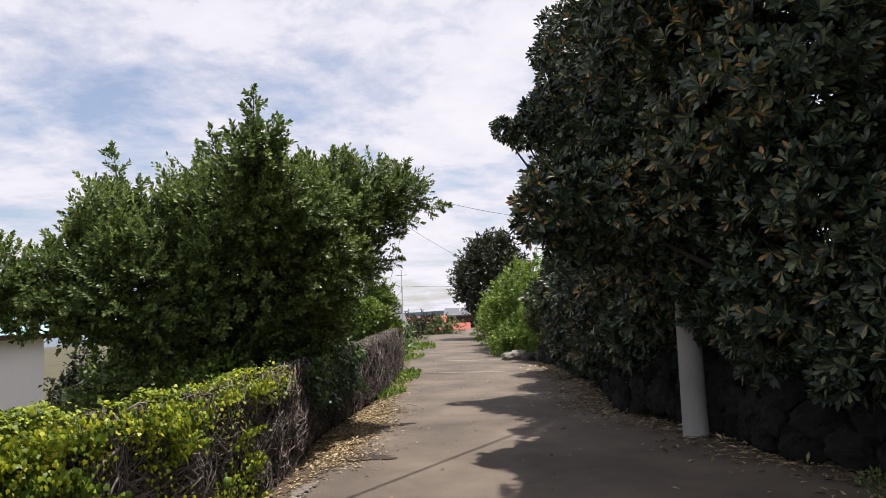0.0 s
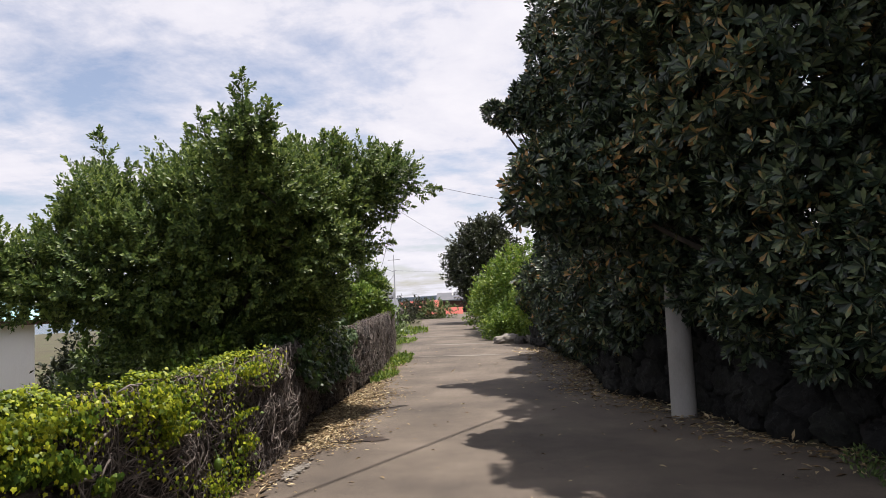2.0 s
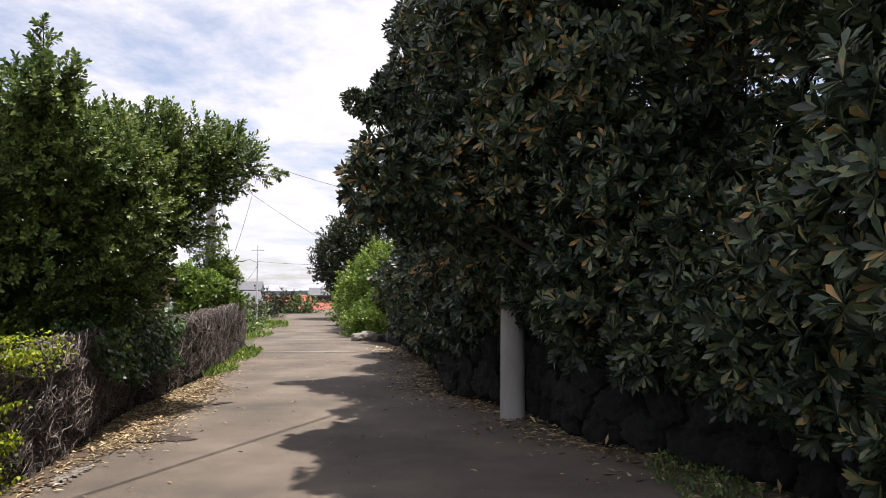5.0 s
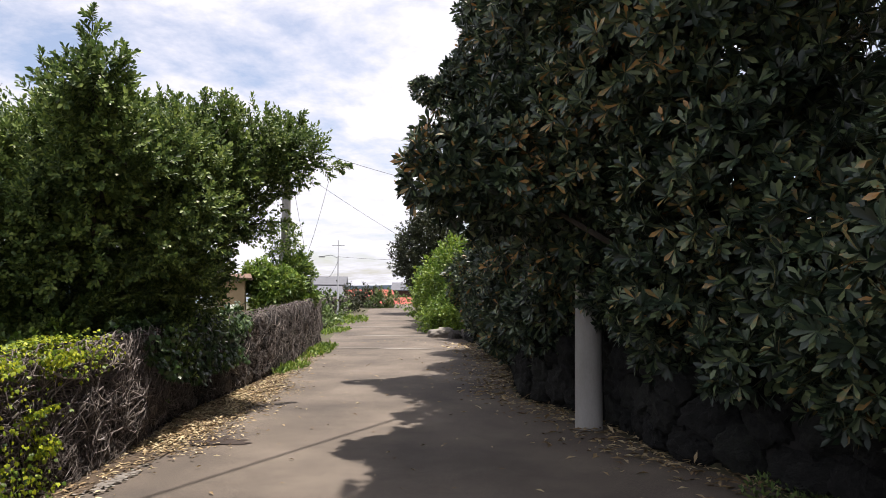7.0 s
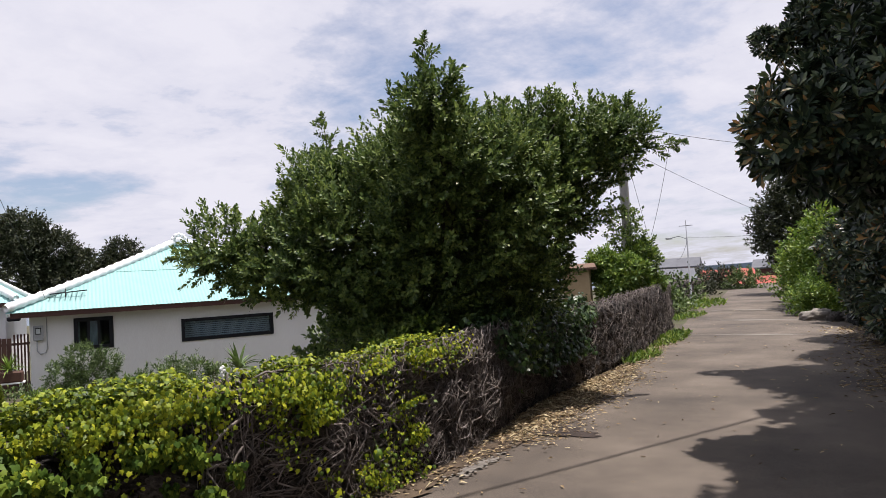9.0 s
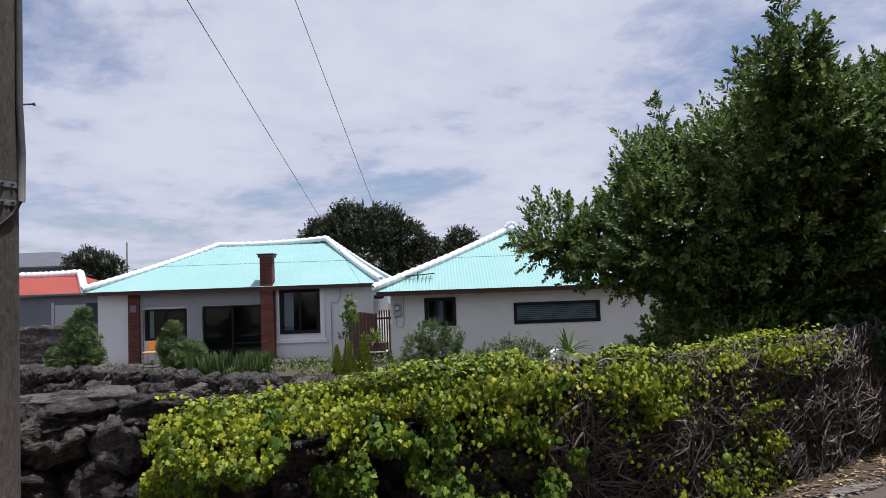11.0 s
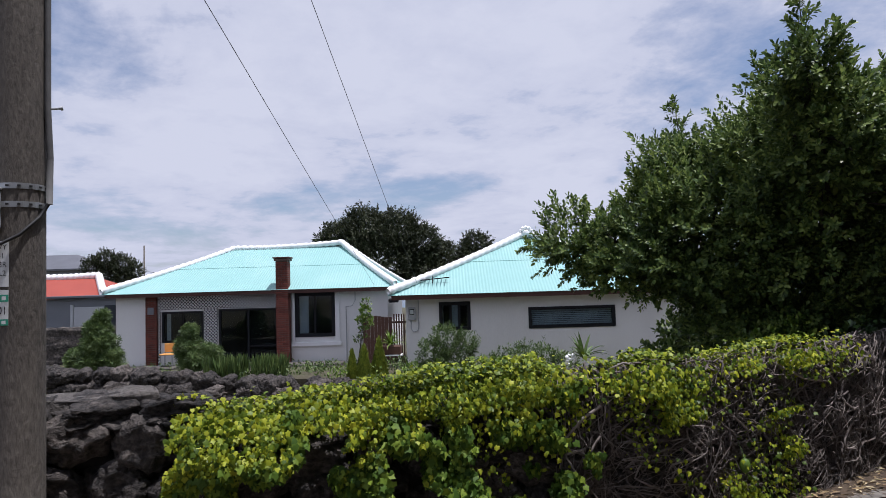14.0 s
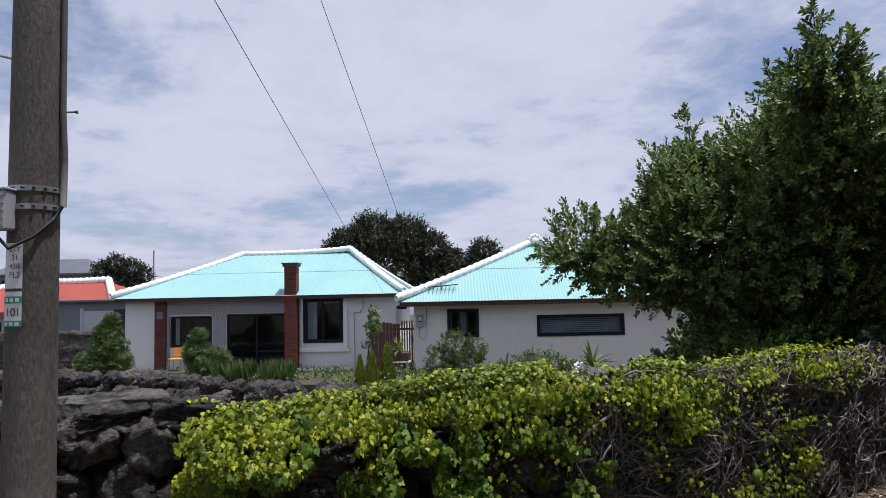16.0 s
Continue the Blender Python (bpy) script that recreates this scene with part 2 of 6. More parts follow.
SLATE = material("slate_roof", [(0.2, (0.07, 0.075, 0.09)), (0.8, (0.13, 0.135, 0.155))], scale=1, rough=0.7, bump=0.1)
ORANGE = material("orange_plastic", [(0.2, (0.62, 0.28, 0.06)), (0.8, (0.75, 0.38, 0.10))], scale=3, rough=0.5, bump=0)
SEA = material("sea_water", [(0.2, (0.03, 0.06, 0.09)), (0.8, (0.05, 0.09, 0.13))], scale=0.02, rough=0.25, bump=0.2, bump_scale=0.5)
HILL = material("far_hill", [(0.2, (0.16, 0.20, 0.24)), (0.8, (0.22, 0.26, 0.30))], scale=0.01, rough=1, bump=0)


def glass_material(name, tint):
    m = bpy.data.materials.new(name)
    m.use_nodes = True
    n, l = m.node_tree.nodes, m.node_tree.links
    b = n["Principled BSDF"]
    b.inputs["Base Color"].default_value = (*tint, 1)
    b.inputs["Roughness"].default_value = 0.03
    b.inputs["Transmission Weight"].default_value = 1.0
    b.inputs["IOR"].default_value = 1.45
    return m


GLASS = glass_material("window_glass", (0.66, 0.75, 0.82))


# ---- mesh helpers ----
def part(name, bm, mat, parent=None, label=""):
    me = bpy.data.meshes.new(name)
    bm.to_mesh(me)
    bm.free()
    me.materials.append(mat)
    ob = new(name, me)
    ob.parent = parent
    return tagged(ob, label=label)


def raw_part(name, verts, faces, mat, parent=None, label="", smooth=False):
    me = bpy.data.meshes.new(name)
    me.from_pydata(np.asarray(verts).tolist(), [], np.asarray(faces).tolist() if not isinstance(faces, list) else faces)
    me.materials.append(mat)
    if smooth:
        me.polygons.foreach_set("use_smooth", [True] * len(me.polygons))
    ob = new(name, me)
    ob.parent = parent
    return tagged(ob, label=label)


def tri_part(name, verts, tris, mat, parent=None, label=""):
    """A mesh of many triangles, quickly."""
    verts, tris = np.asarray(verts, np.float32), np.asarray(tris, np.int32)
    me = bpy.data.meshes.new(name)
    me.vertices.add(len(verts))
    me.vertices.foreach_set("co", verts.ravel())
    me.loops.add(3 * len(tris))
    me.loops.foreach_set("vertex_index", tris.ravel())
    me.polygons.add(len(tris))
    me.polygons.foreach_set("loop_start", np.arange(0, 3 * len(tris), 3, dtype=np.int32))
    me.polygons.foreach_set("loop_total", np.full(len(tris), 3, np.int32))
    me.update(calc_edges=True)
    me.materials.append(mat)
    ob = new(name, me)
    ob.parent = parent
    return tagged(ob, label=label)


def empty(name, m=None, **tags):
    ob = new(name)
    if m is not None:
        ob.matrix_world = m
    return tagged(ob, **tags)


def box(bm, x0, x1, y0, y1, z0, z1, bevel=0.0):
    r = bmesh.ops.create_cube(bm, size=1.0)
    bmesh.ops.scale(bm, vec=(x1 - x0, y1 - y0, z1 - z0), verts=r["verts"])
    bmesh.ops.translate(bm, vec=((x0 + x1) / 2, (y0 + y1) / 2, (z0 + z1) / 2), verts=r["verts"])
    if bevel:
        edges = list({e for v in r["verts"] for e in v.link_edges})
        bmesh.ops.bevel(bm, geom=edges, offset=bevel, segments=1, affect="EDGES")
    return bm


def box_part(name, x0, x1, y0, y1, z0, z1, mat, parent=None, bevel=0.0, label=""):
    return part(name, box(bmesh.new(), x0, x1, y0, y1, z0, z1, bevel), mat, parent, label)


def tube_arrays(points, radius, sides=6, taper=None, close=True):
    """Vertices and triangles of a tube along points."""
    p = np.asarray(points, float)
    d = np.gradient(p, axis=0)
    d /= np.linalg.norm(d, axis=1, keepdims=True) + 1e-9
    ref = np.where(np.abs(d[:, 2:3]) > 0.9, [[1.0, 0, 0]], [[0, 0, 1.0]])
    a = np.cross(d, ref)
    a /= np.linalg.norm(a, axis=1, keepdims=True) + 1e-9
    b = np.cross(d, a)
    r = np.full(len(p), radius) if taper is None else np.linspace(radius, taper, len(p))
    ang = np.linspace(0, 2 * np.pi, sides, endpoint=False)
    ring = np.cos(ang)[None, :, None] * a[:, None] + np.sin(ang)[None, :, None] * b[:, None]
    v = (p[:, None] + ring * r[:, None, None]).reshape(-1, 3)
    t = []
    for i in range(len(p) - 1):
        for j in range(sides):
            q, s = i * sides + j, i * sides + (j + 1) % sides
            t += [(q, s, s + sides), (q, s + sides, q + sides)]
    if close:
        for base in (0, (len(p) - 1) * sides):
            t += [(base, base + j, base + j + 1) for j in range(1, sides - 1)]
    return v, np.array(t)


def tube(name, points, radius, mat, parent=None, sides=8, taper=None, label=""):
    v, t = tube_arrays(points, radius, sides, taper)
    return tri_part(name, v, t, mat, parent, label)


def joined(pieces):
    vs, ts, n = [], [], 0
    for v, t in pieces:
        vs.append(v)
        ts.append(t + n)
        n += len(v)
    return np.concatenate(vs), np.concatenate(ts)


# ---- leaves ----
def leaf_long(w, fold=0.03, tip=0.0):
    """A long leaf with its widest part past the middle, folded along the rib."""
    v = np.array([(0, 0, 0), (-0.55 * w, 0.4, fold), (0.55 * w, 0.4, fold), (-w, 0.74, fold * 1.4), (w, 0.74, fold * 1.4), (0, 1, tip), (0, 0.4, 0), (0, 0.74, 0)], float)
    t = np.array([(0, 6, 1), (0, 2, 6), (6, 7, 3), (6, 3, 1), (6, 2, 4), (6, 4, 7), (7, 5, 3), (7, 4, 5)])
    return v, t


def leaf_small(w, fold=0.06):
    v = np.array([(0, 0, 0), (w, 0.5, fold), (0, 1, 0), (-w, 0.5, fold)], float)
    return v, np.array([(0, 1, 2), (0, 2, 3)])


def leaf_lobed():
    """An ivy leaf with five points."""
    v = np.array([(0, 0.18, 0.05), (0, 0, 0), (0.30, -0.10, -0.04), (0.37, 0.14, 0.02), (0.52, 0.38, -0.07), (0.29, 0.50, 0.02), (0, 0.95, -0.12),
                  (-0.29, 0.50, 0.02), (-0.52, 0.38, -0.07), (-0.37, 0.14, 0.02), (-0.30, -0.10, -0.04)], float)
    return v, np.array([(0, i, i + 1) for i in range(1, 10)] + [(0, 10, 1)])


def unit(a):
    return a / (np.linalg.norm(a, axis=-1, keepdims=True) + 1e-9)


def scatter(template, places, along, up, sizes):
    """Copies of a leaf: its length runs along, its upper face towards up."""
    v, t = template
    y = unit(along)
    x = unit(np.cross(y, up))
    z = np.cross(x, y)
    s = np.asarray(sizes)[:, None, None]
    out = places[:, None] + s * (v[None, :, 0:1] * x[:, None] + v[None, :, 1:2] * y[:, None] + v[None, :, 2:3] * z[:, None])
    tris = t[None] + (np.arange(len(places)) * len(v))[:, None, None]
    return out.reshape(-1, 3), tris.reshape(-1, 3)


def rosettes(rng, places, axes, template, size, count, open_angle=(35, 75)):
    """Whorls of leaves round the ends of twigs."""
    n = len(places)
    a = unit(axes)
    ref = unit(rng.normal(size=(n, 3)))
    e1 = unit(np.cross(a, ref))
    e2 = np.cross(a, e1)
    ph = (np.arange(count)[None] * 2.4 + rng.uniform(0, 6.28, (n, 1)))
    th = np.radians(rng.uniform(*open_angle, (n, count)))
    rad = np.cos(ph)[..., None] * e1[:, None] + np.sin(ph)[..., None] * e2[:, None]
    along = np.cos(th)[..., None] * a[:, None] + np.sin(th)[..., None] * rad
    up = np.cos(th)[..., None] * -rad + np.sin(th)[..., None] * a[:, None]
    p = places[:, None] + a[:, None] * rng.uniform(-0.12, 0.0, (n, count))[..., None] * size
    s = size * rng.uniform(0.65, 1.15, (n, count))
    return scatter(template, p.reshape(-1, 3), along.reshape(-1, 3), -up.reshape(-1, 3) * -1, s.ravel())


def lump_points(rng, lumps, density, inner=0.72, rough=0.22, keep=0.55, flat=1.0):
    """Points with outward directions in the shells of lumps (x, y, z, r), thinned deep inside the others."""
    ps, ds = [], []
    c = np.array([l[:3] for l in lumps], float)
    r = np.array([l[3] for l in lumps], float)
    for i in range(len(lumps)):
        n = int(density * 4 * np.pi * r[i] ** 2)
        d = unit(rng.normal(size=(n, 3)))
        wob = np.array([noise.noise(Vector(q * 2.1 + c[i])) for q in d])
        k = r[i] * (rng.uniform(inner ** 2, 1, n) ** 0.5 + rough * wob)
        q = c[i] + d * k[:, None] * np.array([1, 1, flat])
        deep = np.zeros(n, bool)
        for j in range(len(lumps)):
            if j != i:
                deep |= np.linalg.norm(q - c[j], axis=1) < keep * r[j]
        ps.append(q[~deep])
        ds.append(d[~deep])
    return np.concatenate(ps), np.concatenate(ds)


def limb(rng, a, b, r0, r1, bend=0.12, n=9):
    a, b = np.array(a, float), np.array(b, float)
    t = np.linspace(0, 1, n)[:, None]
    off = np.cumsum(rng.normal(0, bend * np.linalg.norm(b - a) / n, (n, 3)), 0) * np.sin(np.pi * t)
    return tube_arrays(a + (b - a) * t + off, r0, 7, r1)


def leafy_shoots(rng, leaf, places, ways, long, size, per):
    """Twigs of leaves set spirally along them, closer towards the tip, each leaf standing out and forwards."""
    n = len(places)
    a = unit(ways)
    e1 = unit(np.cross(a, unit(rng.normal(size=(n, 3)))))
    e2 = np.cross(a, e1)
    f = (np.arange(per)[None] + rng.uniform(0, 1, (n, per))) / per
    f = f ** 0.75
    ph = np.arange(per)[None] * 2.4 + rng.uniform(0, 6.28, (n, 1)) + rng.normal(0, 0.3, (n, per))
    rad = np.cos(ph)[..., None] * e1[:, None] + np.sin(ph)[..., None] * e2[:, None]
    th = np.radians(np.clip(78 - 52 * f + rng.normal(0, 12, (n, per)), 12, 100))
    along = np.cos(th)[..., None] * a[:, None] + np.sin(th)[..., None] * rad
    up = np.sin(th)[..., None] * a[:, None] - np.cos(th)[..., None] * rad + [0, 0, 0.5]
    p = places[:, None] + a[:, None] * (f * np.asarray(long)[:, None])[..., None] + rad * 0.006
    s = size * rng.uniform(0.7, 1.2, (n, per))
    return scatter(leaf, p.reshape(-1, 3), along.reshape(-1, 3), up.reshape(-1, 3), s.ravel())


def shoot_tree(name, seed, base, lumps, leaf, mat, density, size, per, label, trunk=0.15, sprigs=(), inner=0.75, rough=0.5, keep=0.6, reach=(0.14, 0.36), kind_cat="tree"):
    """A broadleaf whose crown is made of many short upright leafy shoots on tapered limbs."""
    rng = np.random.default_rng(seed)
    top = empty(name, pose(*base), label=label, category=kind_cat)
    b = np.array(base, float)
    mid = np.array([l[:3] for l in lumps], float).mean(0)
    fork = b + (mid - b) * np.array([0.3, 0.3, 0.42])
    tv, tt = limb(rng, b - [0, 0, 0.15], fork, trunk, trunk * 0.7)
    tri_part("trunk", tv - b, tt, BARK, top)
    for l in lumps:
        e = np.array(l[:3])
        wood = [limb(rng, fork, e, trunk * 0.3, trunk * 0.08)]
        for _ in range(5):
            wood.append(limb(rng, e, e + unit(rng.normal(size=3) + [0, 0, 0.5]) * l[3] * 0.95, trunk * 0.12, 0.006, n=6))
        wv, wt = joined(wood)
        tri_part("limb", wv - b, wt, BARK, top)
    p, d = lump_points(rng, lumps, density, inner, rough, keep)
    clump = np.array([noise.noise(Vector(q * 1.9)) + 0.6 * noise.noise(Vector(q * 4.3)) for q in p])
    ok = clump > -0.22
    p, d, clump = p[ok], d[ok], clump[ok]
    ways = 0.75 * d + rng.normal(0, 0.3, d.shape) + [0, 0, 0.6]
    long = rng.uniform(*reach, len(p)) * (0.75 + 0.8 * np.clip(clump, 0, 1))
    pieces = [leafy_shoots(rng, leaf, p, ways, long, size, per)]
    for x, y, z, r in lumps:
        k = int(60 * (r / 0.6) ** 2)
        q = np.array([x, y, z]) + unit(rng.normal(size=(k, 3))) * (r * 0.72 * rng.uniform(0.2, 1, (k, 1)) ** 0.5)
        pieces.append(leafy_shoots(rng, leaf, q, rng.normal(size=(k, 3)) + [0, 0, 0.3], rng.uniform(0.2, 0.4, k), size * 1.5, per))
    for x, y, z, dx, dy, dz, whole in sprigs:
        d = unit(np.array([dx, dy, dz], float))
        foot = np.array([x, y, z])
        k = int(whole * 30)
        f = np.linspace(-0.35, 0.9, k)
        side = unit(rng.normal(size=(k, 3)))
        q = foot + d * (f * whole)[:, None]
        pieces.append(leafy_shoots(rng, leaf, q, d + 0.85 * side, (0.10 + 0.30 * (0.95 - f)) * rng.uniform(0.6, 1.1, k), size, per))
        pieces.append(leafy_shoots(rng, leaf, np.array([foot + d * whole * 0.75]), np.array([d]), [whole * 0.25], size * 0.85, per))
        wv, wt = tube_arrays([foot + d * whole * g for g in (-0.5, 0.0, 0.5, 0.95)], 0.012, 5, 0.003)
        tri_part("twig", wv - b, wt, BARK, top)
    v, t = joined(pieces)
    tri_part("crown", v - b, t, mat, top)
    return top


def tree(name, seed, base, lumps, leaf, mat, density, size, count=0, label="", trunk=0.16, kind_cat="tree", inner=0.7, rough=0.22, keep=0.55, twigs=2, shrink=1.0):
    """A tapered trunk, limbs to every lump, and a crown of leaves."""
    rng = np.random.default_rng(seed)
    lumps = [(x, y, z, r * shrink) for x, y, z, r in lumps]
    top = empty(name, pose(*base), label=label, category=kind_cat)
    b = np.array(base, float)
    c = np.array([l[:3] for l in lumps], float)
    mid = c.mean(0)
    fork = b + (mid - b) * np.array([0.3, 0.3, 0.42])
    tv, tt = limb(rng, b - [0, 0, 0.15], fork, trunk, trunk * 0.7)
    tri_part("trunk", tv - b, tt, BARK, top)
    for l in lumps:
        e = np.array(l[:3])
        wood = [limb(rng, fork, e, trunk * 0.3, trunk * 0.08)]
        for _ in range(twigs):
            d = unit(rng.normal(size=3)) * l[3] * 0.85
            wood.append(limb(rng, e, e + d, trunk * 0.14, 0.008, n=6))
        wv, wt = joined(wood)
        tri_part("limb", wv - b, wt, BARK, top)
    p, d = lump_points(rng, lumps, density, inner, rough, keep)
    if count:
        axes = d + rng.normal(0, 0.35, d.shape) + [0, 0, 0.35]
        v, t = rosettes(rng, p, axes, leaf, size, count)
    else:
        # tufts: a few twig ends, each with a tight bunch of leaves
        pick = rng.choice(len(p), max(1, len(p) // 16), replace=False)
        who = rng.integers(len(pick), size=int(len(p) * 0.85))
        spray = unit(d[pick] + rng.normal(0, 0.45, (len(pick), 3)) + [0, 0, 0.55])
        reach = size * rng.uniform(2.0, 4.8, len(pick)) * min(1.0, max(l[3] for l in lumps) / 0.6)
        f = rng.uniform(0, 1, len(who)) ** 0.8
        off = spray[who] * (f * reach[who])[:, None] + unit(rng.normal(size=(len(who), 3))) * (size * 0.55 * (1.15 - f))[:, None]
        loose = rng.choice(len(p), int(len(p) * 0.14), replace=False)
        d = np.concatenate([unit(spray[who] + rng.normal(0, 0.6, (len(who), 3))), d[loose]])
        p = np.concatenate([p[pick][who] + off, p[loose]])
        m = len(p)
        along = d + rng.normal(0, 0.5, d.shape)
        up = np.array([0, 0, 1.2]) + 0.8 * d + rng.normal(0, 0.4, (m, 3))
        v, t = scatter(leaf, p, along, up, size * rng.uniform(0.7, 1.3, m))
    tri_part("crown", v - b, t, mat, top)
    return top


# ---- ground ----
def lerp_at(y, ys, xs):
    return np.interp(y, ys, xs)


WALL_Y = [-8, 0, 1.8, 3.5, 5.5, 7.0, 8.2, 9.4, 13.0, 18.0, 19.6]
WALL_X = [-5.3, -4.0, -3.72, -3.36, -3.02, -3.02, -3.25, -3.55, -3.88, -4.75, -5.15]
EDGE_R_Y = [-8, 3.0, 5.8, 7.45, 8.6, 9.3, 10.0, 10.8, 11.6, 15.4, 19.0, 22.5, 27, 33, 42, 60]
EDGE_R_X = [6.0, 4.6, 3.3, 2.5, 1.62, 1.5, 1.3, 0.75, 0.3, 0.0, -0.8, -1.75, -3.4, -4.6, -5.4, -9.5]
EDGE_L_Y = [-8, 0, 5.5, 7.0, 9.4, 13.0, 18.0, 21.2, 25, 30, 37, 45, 60]
EDGE_L_X = [-5.3, -4.0, -3.02, -3.02, -3.55, -3.88, -4.7, -5.3, -6.2, -7.2, -8.3, -10.0, -14.0]


def wall_x(y):
    return lerp_at(y, WALL_Y, WALL_X)


def smooth01(t):
    t = np.clip(t, 0, 1)
    return t * t * (3 - 2 * t)


def ground_z(x, y):
    left = np.interp(y, EDGE_L_Y + [400], EDGE_L_X + [-90]) - x
    z = -0.72 * smooth01((left - 0.5) / 2.6) * (1 - 0.6 * smooth01((y - 22) / 10))
    far = np.hypot(x, y - 5)
    z = z - 0.025 * np.clip(far - 42, 0, 1e9) * np.clip((far - 42) / 60, 0, 1)
    right = x - np.interp(y, EDGE_R_Y, EDGE_R_X)
    z = z + 0.7 * smooth01((right - 0.4) / 1.5) * (y < 24)
    return np.maximum(z, -24.5)


def axis_steps(lo, hi, near_lo, near_hi, step):
    near = np.arange(near_lo, near_hi + 1e-6, step)
    a = near_lo - np.geomspace(step, near_lo - lo, 26)[::-1]
    b = near_hi + np.geomspace(step, hi - near_hi, 26)
    return np.concatenate([a, near, b])


gx, gy = axis_steps(-4000, 4000, -32, 8, 0.5), axis_steps(-4000, 4000, -6, 46, 0.5)
GX, GY = np.meshgrid(gx, gy)
GZ = ground_z(GX, GY) - 0.006
gv = np.stack([GX, GY, GZ], -1).reshape(-1, 3)
nx = len(gx)
ii = (np.arange(len(gy) - 1)[:, None] * nx + np.arange(nx - 1)[None]).ravel()
gt = np.concatenate([np.stack([ii, ii + 1, ii + nx + 1], 1), np.stack([ii, ii + nx + 1, ii + nx], 1)])
tagged(tri_part("ground", gv, gt, SOIL), label="dark soil with patchy weeds and grass", category="ground", kind="structure")

ry = np.concatenate([np.arange(-8, 46, 0.5), np.arange(46, 61, 1.0)])
cols = np.linspace(0, 1, 13)
rl, rr = np.interp(ry, EDGE_L_Y, EDGE_L_X), np.interp(ry, EDGE_R_Y, EDGE_R_X)
rx = rl[:, None] * (1 - cols) + rr[:, None] * cols
rz = np.minimum(ground_z(rx, np.repeat(ry[:, None], 13, 1)), 0) * 1.0 + 0.02 * (1 - (2 * cols[None] - 1) ** 2)
rv = np.stack([rx, np.repeat(ry[:, None], 13, 1), rz], -1).reshape(-1, 3)
ii = (np.arange(len(ry) - 1)[:, None] * 13 + np.arange(12)[None]).ravel()
rt = np.concatenate([np.stack([ii, ii + 1, ii + 14], 1), np.stack([ii, ii + 14, ii + 13], 1)])
tagged(tri_part("road", rv, rt, ASPHALT), label="narrow worn grey asphalt lane with faded patches", category="road", kind="structure")
tagged(raw_part("water", [(-4500, 300, -22), (4500, 300, -22), (4500, 4500, -22), (-4500, 4500, -22)], [(0, 1, 2, 3)], SEA), label="distant blue-grey sea on the horizon", category="sea", kind="structure")


def blotch(name, seed, cx, cy, rx_, ry_, z, mat, label, n=72, turn=0.0):
    """A thin uneven patch lying on the lane."""
    rng = np.random.default_rng(seed)
    ang = np.linspace(0, 2 * np.pi, n, endpoint=False)
    r = 1 + 0.22 * np.sin(3 * ang + rng.uniform(0, 6)) + 0.14 * np.sin(7 * ang + rng.uniform(0, 6)) + rng.normal(0, 0.10, n)
    x, y = rx_ * r * np.cos(ang), ry_ * r * np.sin(ang)
    c, s = math.cos(turn), math.sin(turn)
    v = [(cx, cy, z + 0.006)] + [(cx + c * a - s * b, cy + s * a + c * b, z) for a, b in zip(x, y)]
    return tagged(raw_part(name, v, [(0, i + 1, (i + 1) % n + 1) for i in range(n)], mat), label=label, category="dirt", kind="stuff")


# ---- stone walls ----
def stone_meshes(count, seed, mat):
    out = []
    rng = np.random.default_rng(seed)
    for k in range(count):
        bm = bmesh.new()
        bmesh.ops.create_icosphere(bm, subdivisions=4, radius=0.5)
        o = Vector(rng.uniform(-50, 50, 3))
        for v in bm.verts:
            q = v.co.normalized()
            v.co = Vector((max(-0.5, min(0.5, q.x * 0.6)), max(-0.47, min(0.47, q.y * 0.58)), max(-0.5, min(0.5, q.z * 0.6))))
            v.co *= 1 + 0.24 * noise.noise(q * 1.6 + o) + 0.17 * noise.noise(q * 3.8 + o) - 0.20 * abs(noise.noise(q * 6.0 + o)) + 0.13 * noise.noise(q * 12 + o) + 0.07 * noise.noise(q * 24 + o)
        me = bpy.data.meshes.new("stone")
        bm.to_mesh(me)
        bm.free()
        me.polygons.foreach_set("use_smooth", [True] * len(me.polygons))
        me.materials.append(mat)
        out.append(me)
    return out


STONES, MOSSY_SHADED_STONES = stone_meshes(10, 5, BASALT), stone_meshes(10, 6, MOSSY_SHADED)


